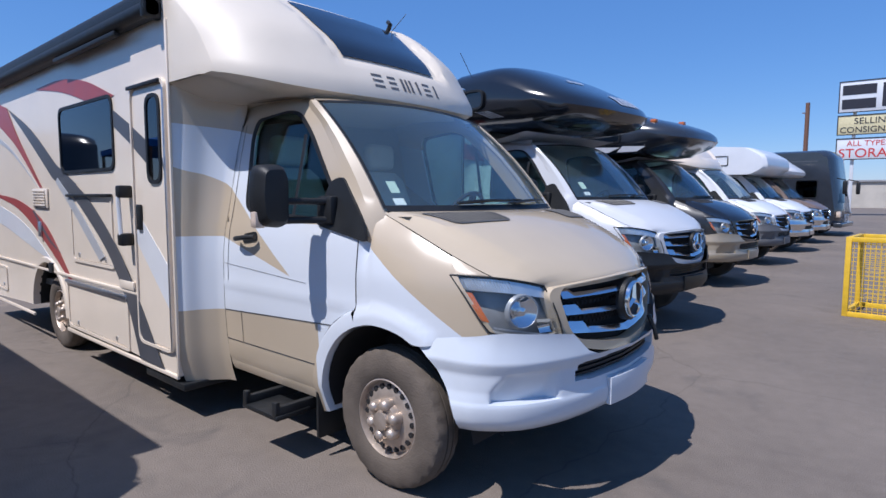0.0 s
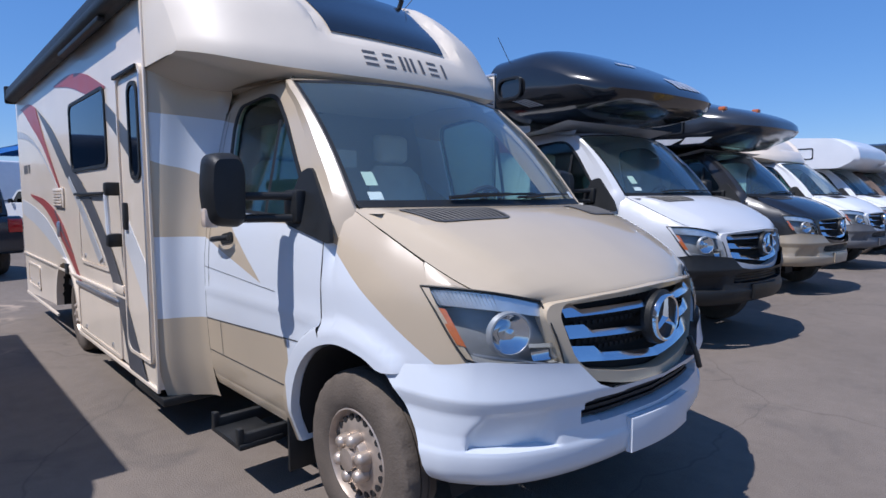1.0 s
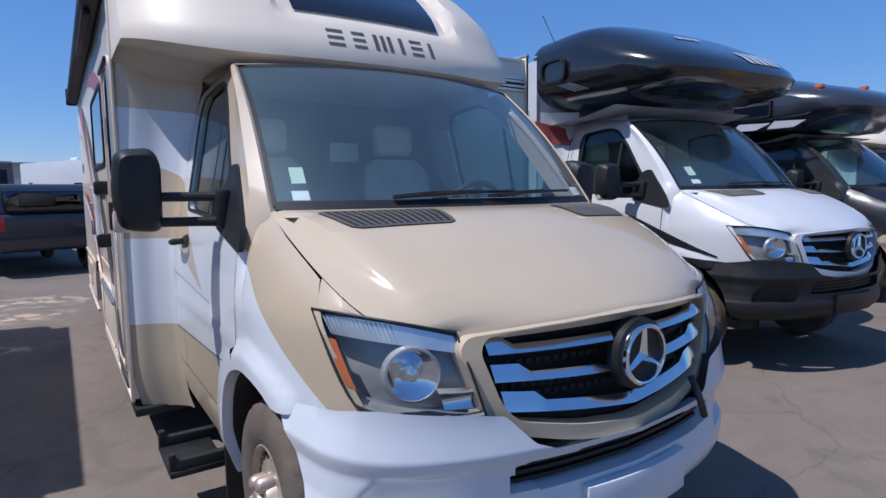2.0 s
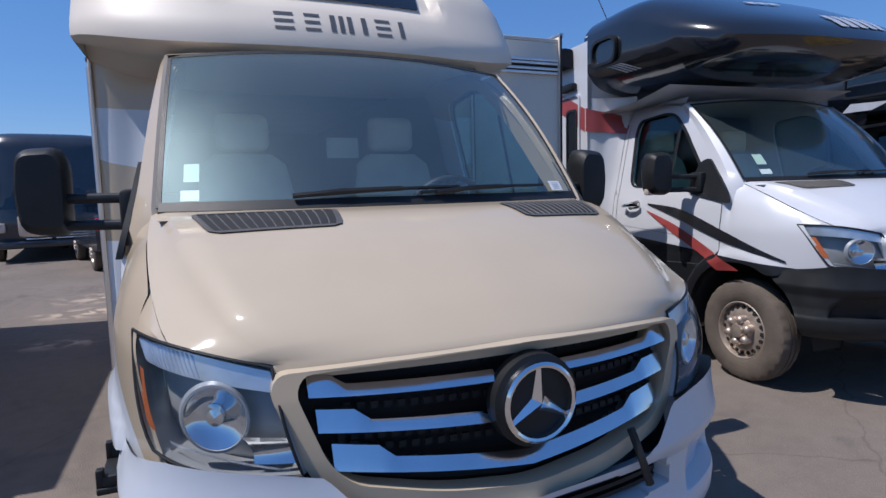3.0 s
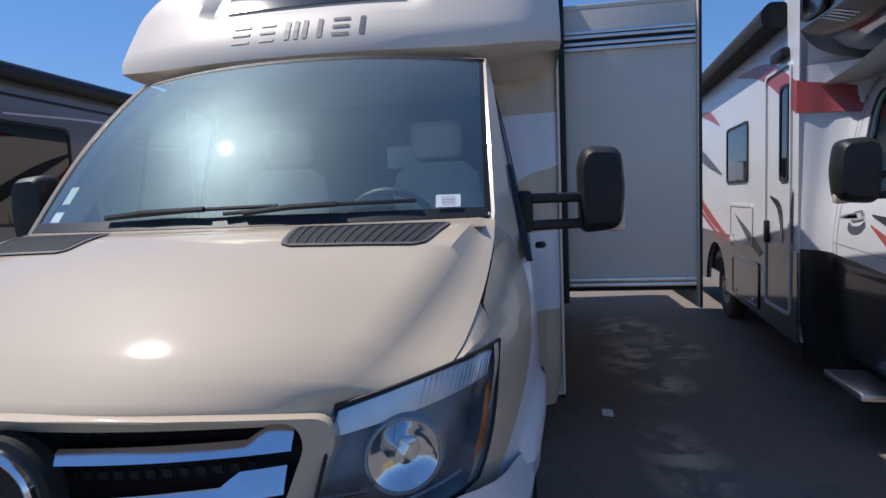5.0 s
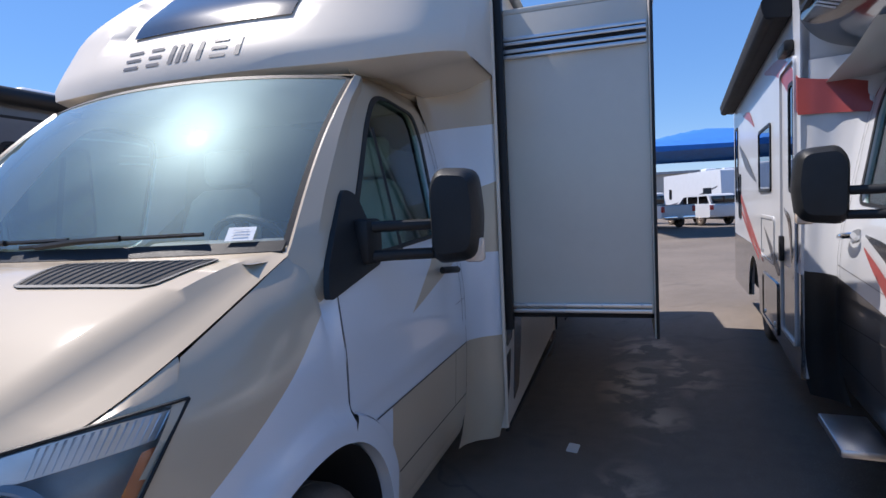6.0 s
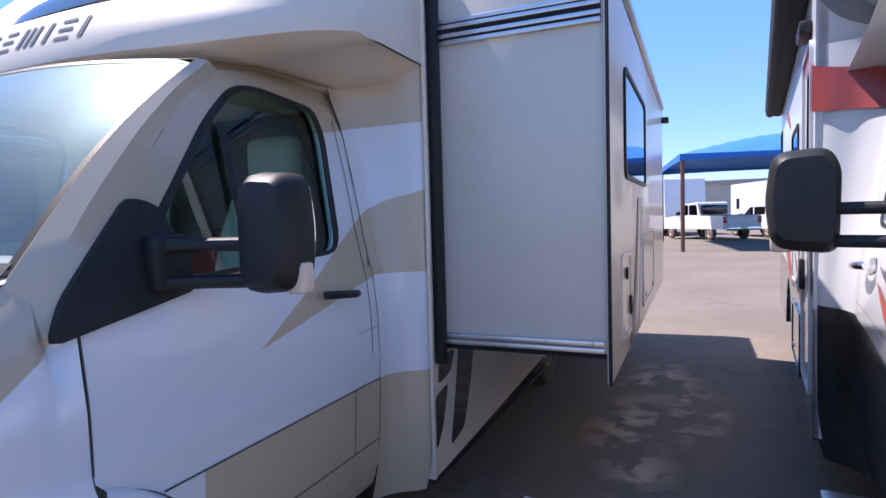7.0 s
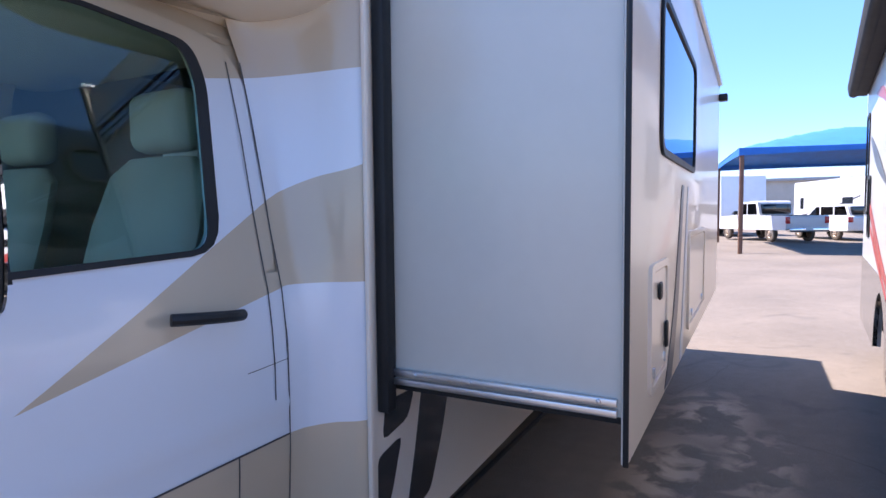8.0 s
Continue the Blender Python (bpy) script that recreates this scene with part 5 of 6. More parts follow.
        bm = slab([(-lx / 2, -ly / 2), (lx / 2, -ly / 2), (lx / 2, ly / 2), (-lx / 2, ly / 2)], lambda a, b, d: (x + a * c - b * q, y + a * q + b * c, 1.421 + d + 0.10 * max(0.0, -a)), 0.003)
        tagged(put_mesh("paper_sheet", bm, "paper", smooth=False), "white paper sheet lying on the grey dashboard", "paper")
    bm = loft(bmesh.new(), [[screen_at(v, y, 0.012) for y in (0.80, 0.89)] for v in (0.02, 0.075)])
    pc = part("price_card", bm, "paper", rv, smooth=False)
    bm = bmesh.new()
    for k in range(3):
        loft(bm, [[screen_at(0.035 + k * 0.012 + d, y, 0.014) for y in (0.82, 0.87)] for d in (0, 0.005)])
    part("print_bar", bm, "silver", pc, smooth=False)
    # pale rectangle added between the seats; what it is stays open
    bm = slab(rounded([(0.09, 1.695), (0.30, 1.695), (0.30, 1.825), (0.09, 1.825)], 0.01, 3), lambda a, b, d: (-1.74 + d, a, b), 0.004)
    part("pale_rectangle", bm, "paper", rv, "small pale rectangle behind the seats", smooth=False)
    part("lanyard", tube([(0.87, 0.30, 0.84), (0.90, 0.31, 0.77), (0.91, 0.33, 0.70)], 0.012, 6, None, 8), "black", rv)
    return rv


main_motorhome()


# ---- the other vehicles ----
def coach_box(rv, mat, w, x0, x1, z0, z1, axle, lower=None, z_mid=0.0):
    """Side walls with wheel openings, roof and ends of a coach body."""
    for s in (-1, 1):
        part("side_wall", coach_wall(s, w, x0, x1, z0, z1, axle), mat, rv)
        wheel(rv, axle, s * (w - 0.19), s, dual=True)
        part("wheel_housing", boxed((axle - 0.6, s * 0.3, 0.5), (axle + 0.6, s * (w - 0.06), 0.95)), "dark", rv)
        if lower:
            bm = coach_wall(s, w + 0.004, x0, x1, z0 - 0.01, z_mid, axle, 0.5, 0.03)
            part("lower_panel", bm, lower, rv)
    bm = bmesh.new()
    loft(bm, [[(x, w * s, z1 + 0.10 * (1 - s ** 4)) for s in np.linspace(-1, 1, 13)] for x in (x0, x1)])
    part("roof", bm, "white", rv)
    part("rear_wall", boxed((x0, -w + 0.002, z0), (x0 + 0.05, w - 0.002, z1 + 0.05), 0.01), mat, rv)
    part("front_wall", boxed((x1 - 0.05, -w + 0.002, 2.1), (x1, w - 0.002, z1 + 0.05), 0.01), mat, rv)
    part("chassis", boxed((x0 + 0.1, -0.72, 0.36), (-0.5, 0.72, 0.46)), "dark", rv)
    part("coach_floor", boxed((x0 + 0.1, -w + 0.1, 0.60), (-1.76, w - 0.1, 0.66)), "cabin", rv)


def bunk(rv, mat, w, nose, low, high, under, label, rise=0.0):
    """A rounded sleeping bunk over the cab: nose is its front end, low and high its heights."""
    prof = []
    h = high - low
    for x, z in ((-1.75, low + 0.02), (-1.2, low), (-0.6, low), (nose - 0.40, low + 0.02 + rise * 0.5), (nose - 0.12, low + 0.07 + rise), (nose, low + 0.19 + rise), (nose - 0.10, low + 0.33 + rise), (nose - 0.38, low + 0.50 + rise * 0.6), (nose - 0.80, high - 0.14), (-1.15, high - 0.02), (-1.75, high - 0.03)):
        prof.append((x, z))
    prof = spline(prof, 40)
    ss = [math.copysign(1 - (1 - abs(q)) ** 1.8, q) for q in np.linspace(-1, 1, 33)]
    rows = []
    cz = (low + high) / 2
    for x, z in prof:
        row = []
        for s in ss:
            a = abs(s)
            fwd = max(0.0, (x + 1.75) / (nose + 1.75))
            row.append((x - (0.30 * a ** 3 + 0.25 * a ** 12) * fwd ** 1.5 * (nose + 1.75) / 1.6, w * s * (1 - 0.05 * fwd * a), z + (cz - z) * (0.10 * a ** 2 + 0.30 * a ** 6 + 0.2 * a ** 20)))
        rows.append(row)
    bm = loft(bmesh.new(), rows)
    for k in (0, -1):
        half = len(rows) // 2
        loft(bm, [[r[k] for r in rows[:half]], [r[k] for r in rows[::-1][:half]]])
    b = part("cab_over_bunk", bm, mat, rv, label)
    bm = bmesh.new()
    loft(bm, [[(x, (w - 0.12) * s, z - 0.10 * (1 - f)) for s in np.linspace(-1, 1, 13)] for x, z, f in ((-0.70, low + 0.02, 0.6), (-1.1, low - 0.02, 0.3), (-1.72, low - 0.05, 0.2))])
    part("soffit", bm, under, rv)
    return b, rows


def white_black_motorhome(m):
    rv = thing("motorhome", m, "white and black motorhome with red stripes and a black bunk", "motorhome", "parked motorhomes")
    w = 1.11
    # plain white darkened in both materials for the dimmer light on this motorhome
    if "wb_paint" not in M:
        M["wb_paint"] = two_tone("black_and_white_paint", (0.014, 0.015, 0.017), (0.56, 0.57, 0.59), [[(0.07, 1, -0.885)]])
        M["pearl"] = material("dimmed_white_gelcoat", (0.56, 0.57, 0.59), 0.35, 0, 0.035, 2.5, coat=0.3, grain=0.02)
    cab(rv, "wb_paint", "pearl", "black", "black plastic bumper", "pearl", detail=True, handle="chrome")
    for s in (-1, 1):
        fairing(rv, "wb_paint", s, w, 2.25, 0.0)
    coach_box(rv, "pearl", w, -6.6, -1.70, 0.34, 2.78, -4.3, "gloss", 0.98)
    b, rows = bunk(rv, "gloss", w, 0.03, 2.23, 3.08, "pearl", "glossy black moulded bunk over the cab")
    P = np.array(rows)
    # a rib round the nose, silver bars for the name, side window
    for i, d, mat, nm in ((11.5, 0.02, "gloss", "rib"),):
        bm = bmesh.new()
        loft(bm, [[Vector(P[int(i) + k, j]) + Vector((dd, 0, 0)) for j in range(33)] for k, dd in ((0, 0.0), (1, d), (2, 0.0))])
        part(nm, bm, mat, b)
    def at(y, i, d=0.006):
        k = int(i)
        j = float(np.interp(y / w, [math.copysign(1 - (1 - abs(q)) ** 1.8, q) for q in np.linspace(-1, 1, 33)], range(33)))
        jj = min(int(j), 31)
        p = (P[k, jj] * (1 - j + jj) + P[k, jj + 1] * (j - jj)) * (1 - i + k) + (P[k + 1, jj] * (1 - j + jj) + P[k + 1, jj + 1] * (j - jj)) * (i - k)
        return Vector(p) + Vector((d, 0, d))
    def on_bunk(i, j, d):
        a, c = int(i), int(j)
        p = (P[a, c] * (1 - j + c) + P[a, c + 1] * (j - c)) * (1 - i + a) + (P[a + 1, c] * (1 - j + c) + P[a + 1, c + 1] * (j - c)) * (i - a)
        n = Vector(P[a + 1, c] - P[a, c]).cross(Vector(P[a, c + 1] - P[a, c])).normalized()
        middle = Vector((-0.9, 0, 2.65))
        return Vector(p) + (n if n.dot(Vector(p) - middle) > 0 else -n) * d

    for k in range(5):
        y0 = -0.02 + k * 0.105
        bm = loft(bmesh.new(), [[at(y0 + f * 0.075, i) for f in (0, 0.5, 1)] for i in (20.2, 21.4, 22.6)])
        part("letter_bar", bm, "silver", b, "silver bars of the name")
    for k in range(3):
        y0 = -0.42 + k * 0.11
        bm = loft(bmesh.new(), [[at(y0 + f * 0.09, i) for f in (0, 0.5, 1)] for i in (25.6, 26.0, 26.4)])
        part("letter_bar", bm, "silver", b)
    for s in (-1, 1):
        windowed(b, s, w - 0.012, -1.62, -1.24, 2.50, 2.74, 0.10, glass="gloss", frame_mat="black", d=0.03)
        for k in range(4):
            bm = bmesh.new()
            loft(bm, [[on_bunk(4.2 + k * 0.75 + 2.6 * f + q, (31.6 - 2.6 * f) if s > 0 else (0.4 + 2.6 * f), 0.004) for f in np.linspace(0, 1, 6)] for q in (0, 0.42)])
            part("stripe", bm, "silver", b)
        stripe(rv, [(-3.3, 2.50), (-2.4, 2.42), (-1.74, 2.16)], [(-3.3, 2.48), (-2.5, 2.30), (-1.74, 1.94)], s, w, "red")
        bm = bmesh.new()
        plan = spline([(-1.505, 0.0), (-1.56, 0.06), (-1.64, 0.40), (-1.68, 0.78), (-1.72, 1.0)], 14)
        loft(bm, [[(x + 0.014, s * (side_y(-1.5, z) + (w - side_y(-1.5, z)) * f + 0.014), z - 0.5 * (x + 1.72) * (0.4 + (z - 1.94) / 0.22)) for x, f in plan] for z in np.linspace(1.94, 2.16, 6)])
        part("stripe", bm, "red", rv)
        # wing and door stripes
        for top, bot, mat in (([(-1.0, 1.26), (-0.6, 1.22), (-0.15, 1.08), (0.35, 0.90)], [(-1.0, 1.25), (-0.6, 1.14), (-0.15, 1.0), (0.35, 0.89)], "gloss"), ([(-1.0, 1.20), (-0.6, 1.08), (-0.15, 0.88), (0.02, 0.80)], [(-1.0, 1.19), (-0.65, 1.02), (-0.3, 0.86), (-0.18, 0.78)], "red")):
            a, c = spline(top, 18), spline(bot, 18)
            bm = loft(bmesh.new(), [[(x, s * (side_y(x, z) + 0.008 + 0.022 * math.exp(-((math.hypot(x, z - 0.386) - 0.50) / 0.05) ** 2)), z) for x, z in q] for q in (a, (a + c) / 2, c)])
            part("stripe", bm, mat, rv)
    s = -1
    # entry door and side windows
    o = rounded([(-2.42, 0.5), (-1.82, 0.5), (-1.82, 2.32), (-2.42, 2.32)], 0.05, 4)
    i = [(-2.12 + (a + 2.12) * 0.93, 1.41 + (q - 1.41) * 0.977) for a, q in o]
    dr = part("entry_door", ring(o, i, on_side(s, w), 0.016), "pearl", rv, "white entry door with a tall window")
    windowed(dr, s, w, -2.08, -1.88, 1.48, 2.18, 0.05)
    part("door_lamp", boxed((-2.15, s * w, 2.36), (-1.88, s * (w + 0.06), 2.43), 0.015), "black", rv)
    part("door_lock", boxed((-2.40, s * w, 1.0), (-2.33, s * (w + 0.03), 1.18), 0.01), "black", dr)
    windowed(rv, s, w, -3.75, -2.95, 1.50, 2.05, 0.06)
    windowed(rv, s, w, -6.35, -5.95, 1.40, 2.35, 0.06)
    windowed(rv, s, w, -5.9, -5.6, 1.2, 1.75, 0.05)
    hatch(rv, s, w, -3.6, -2.8, 0.92, 1.30, "pearl")
    hatch(rv, s, w + 0.004, -3.5, -2.6, 0.40, 0.80, "gloss")
    for top, bot, mat in (([(-1.78, 1.42), (-1.95, 1.05), (-2.3, 0.92)], [(-1.78, 1.40), (-1.85, 0.98), (-2.3, 0.88)], "gloss"), ([(-2.30, 1.38), (-2.05, 1.30), (-2.0, 1.02)], [(-2.30, 1.36), (-2.12, 1.26), (-2.02, 1.02)], "gloss"),
                          ([(-3.4, 1.2), (-2.9, 1.06), (-2.5, 0.90)], [(-3.4, 1.19), (-2.95, 0.98), (-2.6, 0.86)], "char"), ([(-5.6, 1.5), (-4.6, 1.2), (-3.5, 0.9)], [(-5.6, 1.42), (-4.7, 1.12), (-3.5, 0.88)], "red"),
                          ([(-5.5, 1.3), (-4.6, 1.08), (-3.8, 0.88)], [(-5.5, 1.26), (-4.6, 1.03), (-3.8, 0.87)], "red"), ([(-5.7, 2.1), (-4.9, 1.9), (-4.0, 1.62)], [(-5.7, 2.06), (-4.95, 1.78), (-4.0, 1.60)], "char"),
                          ([(-5.2, 2.4), (-4.6, 2.35), (-4.1, 2.15)], [(-5.2, 2.38), (-4.6, 2.26), (-4.1, 2.14)], "red")):
        stripe(rv, top, bot, s, w + 0.004, mat)
    aw = new("awning")
    aw.parent = rv
    bm = bmesh.new()
    loft(bm, [[(x, -a, q) for a, q in rounded([(w, 2.76), (w + 0.12, 2.77), (w + 0.18, 2.70), (w + 0.16, 2.60), (w, 2.58)], 0.03, 3)] for x in (-6.5, -1.95)], closed=True, caps=True)
    part("case", bm, "dark", aw, "dark grey awning case")
    part("roller", tube([(-6.55, -w - 0.12, 2.63), (-1.96, -w - 0.12, 2.63)], 0.045, 12), "dark", aw)
    part("side_step", boxed((-1.2, -1.12, 0.26), (-0.7, -0.9, 0.30), 0.01), "alu", rv, "bright metal side step")
    part("antenna", tube([(-1.55, -1.0, 2.95), (-1.72, -1.02, 3.25)], 0.004, 5), "black", rv)
    bm = loft(bmesh.new(), [[screen_at(v, y, -0.006) for y in (-0.82, -0.74)] for v in (0.16, 0.27)])
    part("sticker", bm, "green", rv, smooth=False)
    bm = loft(bmesh.new(), [[screen_at(v, y, -0.006) for y in (-0.83, -0.74)] for v in (0.06, 0.11)])
    part("sticker", bm, "paper", rv, smooth=False)
    return rv


def simple_class_c(m, label, paint, bonnet, bumper, coach, w, bunk_args, surround, lower=None, lengths=(-6.6, 0.34, 2.72), lamps=True):
    """A motorhome on the same van front with its own paint and bunk."""
    rv = thing("motorhome", m, label, "motorhome", "parked motorhomes")
    cab(rv, paint, bonnet, bumper, "", surround, detail=False, seats=False, handle="chrome")
    for s in (-1, 1):
        fairing(rv, paint, s, w, 2.25)
    coach_box(rv, coach, w, lengths[0], -1.70, lengths[1], lengths[2], -4.3, lower, 0.85)
    if bunk_args:
        mat, nose, low, high, under, lab, rise = bunk_args
        if "boxy" in lab:
            o = rounded([(-1.75, low), (-0.30, low - 0.02), (nose, low + 0.16), (nose - 0.06, low + 0.46), (nose - 0.50, high - 0.04), (-1.75, high + 0.05)], 0.09, 4)
            bm = loft(bmesh.new(), [[(x * k + -1.75 * (1 - k), w * q, z) for x, z in o] for q, k in ((-1, 0.93), (-0.94, 0.99), (-0.5, 1), (0.5, 1), (0.94, 0.99), (1, 0.93))], closed=True, caps=True)
            b, rows = part("cab_over_bunk", bm, mat, rv, lab), []
        else:
            b, rows = bunk(rv, mat, w, nose, low, high, under, lab, rise)
        if lamps:
            for y in (-0.22, 0, 0.22):
                q = rows[25][16 + round(y * 40)]
                part("marker_light", boxed((q[0] - 0.05, q[1] - 0.05, q[2] - 0.02), (q[0] + 0.05, q[1] + 0.05, q[2] + 0.035), 0.012), "amber", b)
        for s in (-1, 1):
            windowed(b, s, w - 0.01, -1.5, -0.95, low + 0.22, low + 0.50, 0.05, d=0.02)
            for k in range(2):
                bm = bmesh.new()
                slab([(-1.5 + k * 0.5, low + 0.06), (-1.15 + k * 0.5, low + 0.06), (-0.95 + k * 0.45, low + 0.14), (-1.4 + k * 0.5, low + 0.16)], lambda a, q, d: (a, s * (w + 0.002 - 0.05 * max(0, a + 1.2) + d), q), 0.006, bm)
                part("stripe", bm, "silver", b)
    else:
        front_cap(rv, "beige", w)
    for s in (-1, 1):
        windowed(rv, s, w, -3.6, -2.6, 1.6, 2.2, 0.06)
        stripe(rv, [(-6.0, 1.5), (-4.0, 1.3), (-2.0, 0.9)], [(-6.0, 1.4), (-4.0, 1.16), (-2.0, 0.88)], s, w + 0.003, "char")
    part("roof_air_conditioner", boxed((-4.6, -0.4, lengths[2] + 0.06), (-3.7, 0.4, lengths[2] + 0.34), 0.09, 3), "white", rv)
    return rv


def class_a(m, label, mat, w, length, h, windows=((-1.5, -0.75, 1.45, 2.15), (-3.2, -2.0, 1.45, 2.15), (-4.7, -3.6, 1.45, 2.15)), awn=0, glass_front=True):
    """A flat-fronted coach; its front end at x = 0."""
    rv = thing("coach_motorhome", m, label, "motorhome", "parked motorhomes")
    bm = bmesh.new()
    side = rounded([(-length, 0.36), (-0.05, 0.36), (0.06, 0.9), (0.0, 1.3), (-0.28, h - 0.25), (-0.55, h), (-length, h)], 0.16, 5)
    rows = []
    for s in np.linspace(-1, 1, 17):
        a = abs(s)
        rows.append([(x - 0.22 * a ** 4 * (1 if x > -1 else 0), w * s, z - (0.10 * a ** 6 if z > h - 0.2 else 0)) for x, z in side])
    loft(bm, rows, closed=True, caps=True)
    part("body", bm, mat, rv)
    if glass_front:
        bm = bmesh.new()
        loft(bm, [[(0.025 - 0.30 * v - 0.22 * abs(s) ** 4, w * 0.95 * s, 1.28 + (h - 1.75) * v) for s in np.linspace(-1, 1, 17)] for v in (0, 0.33, 0.66, 1)])
        part("windscreen", bm, "tint", rv, "wide flat windscreen")
        for s in (-1, 1):
            part("headlight", boxed((-0.12, s * (w - 0.32), 0.72), (0.03, s * (w - 0.06), 0.95), 0.04), "lens_amber", rv)
            part("door_mirror", boxed((0.08, s * (w + 0.08), 1.6), (0.22, s * (w + 0.26), 2.1), 0.05), "black", rv)
            part("mirror_arm", tube([(-0.15, s * (w - 0.1), 2.2), (0.15, s * (w + 0.16), 2.12)], 0.02, 6), "black", rv)
            for k in range(5):
                part("grille_slat", boxed((0.03, s * 0.04, 0.55 + k * 0.06), (0.075, s * 0.55, 0.58 + k * 0.06), 0.005), "chromeblue", rv)
    part("bumper", boxed((-0.2, -w * 0.97, 0.34), (0.10, w * 0.97, 0.52), 0.05, 3), mat, rv)
    for x in (-1.0, -length * 0.68):
        for s in (-1, 1):
            wheel(rv, x, s * (w - 0.08), s, dual=True)
    if windows:
        for s in (-1, 1):
            for x0, x1, z0, z1 in windows:
                windowed(rv, s, w, x0, x1, z0, z1, 0.08)
            if awn:
                stripe(rv, [(-length + 0.1, 2.50), (-0.55, 2.50)], [(-length + 0.1, 2.475), (-0.55, 2.475)], s, w, "black")
                stripe(rv, [(-3.4, 2.33), (-2.7, 2.40), (-1.6, 2.34)], [(-3.4, 2.315), (-2.7, 2.38), (-1.6, 2.325)], s, w, "silver")
                for z in (2.20, 2.28):
                    stripe(rv, [(-4.6, 2.30), (-3.6, z + 0.01), (-2.6, z - 0.03)], [(-4.6, 2.292), (-3.6, z), (-2.6, z - 0.045)], s, w, "silver")
                stripe(rv, [(-length + 0.1, 1.05), (-3.6, 0.95), (-2.4, 0.70)], [(-length + 0.1, 1.01), (-3.6, 0.92), (-2.4, 0.69)], s, w, "silver")
                continue
            stripe(rv, [(-length + 0.05, 1.2), (-length * 0.5, 1.05), (-0.7, 0.75)], [(-length + 0.05, 1.05), (-length * 0.5, 0.86), (-0.7, 0.72)], s, w, "silver")
            stripe(rv, [(-length + 0.05, h - 0.42), (-0.8, h - 0.42)], [(-length + 0.05, h - 0.46), (-0.8, h - 0.46)], s, w, "char")
    if awn:
        part("awning", tube([(-length + 0.2, awn * (w + 0.08), h - 0.10), (-0.9, awn * (w + 0.08), h - 0.10)], 0.075, 12), "black", rv, "rolled black awning")
        part("awning_rail", boxed((-length + 0.2, awn * w, h - 0.14), (-0.9, awn * (w + 0.06), h - 0.02), 0.01), "black", rv)
    part("roof_air_conditioner", boxed((-length * 0.55, -0.4, h - 0.01), (-length * 0.42, 0.4, h + 0.25), 0.09, 3), "white", rv)
    return rv


def row_pose(x, y, yaw):
    return pose(x, y, 0.05 if y > 2.6 else 0.05 * max(0, y - 1.6), 0, 0, yaw)


white_black_motorhome(row_pose(-0.80, 3.74, -5))
M["bronze_cab"] = two_tone("dark_and_bronze_paint", (0.33, 0.27, 0.20), (0.02, 0.02, 0.022), [[(0, 1, -0.80)]])
simple_class_c(row_pose(-1.1, 7.7, -4), "dark motorhome with a bronze bumper and dark bunk", "bronze_cab", "gloss", "bronze", "navy", 1.15, ("navy", 0.10, 2.16, 2.98, "silver", "dark moulded bunk with amber marker lights", 0.1), "gloss")
simple_class_c(row_pose(-1.3, 11.6, -3), "white motorhome with a low tan cap over the cab", "white", "white", "greybump", "beige", 1.17, None, "white")
simple_class_c(row_pose(-1.4, 15.5, -3), "older white motorhome with a boxy white bunk", "white", "white", "chromebump", "white", 1.18, ("white", 0.05, 2.1, 2.85, "white", "boxy white bunk over the cab", -0.05), "chromeblue", lamps=False)
simple_class_c(row_pose(-1.5, 19.4, -3), "brown and white motorhome with a white bunk", "brown", "brown", "chromebump", "brown", 1.18, ("twotone", 0.1, 2.1, 3.0, "brown", "white and brown rounded bunk", -0.05), "chromeblue", lamps=False)
class_a(row_pose(-0.7, 24.5, -3), "dark flat-fronted coach motorhome with a wide windscreen", "navy", 1.25, 9.0, 3.3)
class_a(row_pose(-0.75, -4.45, 0), "grey coach motorhome with long dark windows and an awning", "coach_grey", 1.25, 5.4, 2.75, ((-1.36, -0.45, 1.42, 2.28), (-2.26, -1.40, 1.42, 2.28)), 1)
class_a(row_pose(-14.5, -3.9, 8), "dark coach motorhome parked with its front to the lane", "navy", 1.25, 8.0, 3.1)
class_a(row_pose(-24, -6.5, 8), "dark coach motorhome far down the lot", "navy", 1.25, 8.0, 3.1)


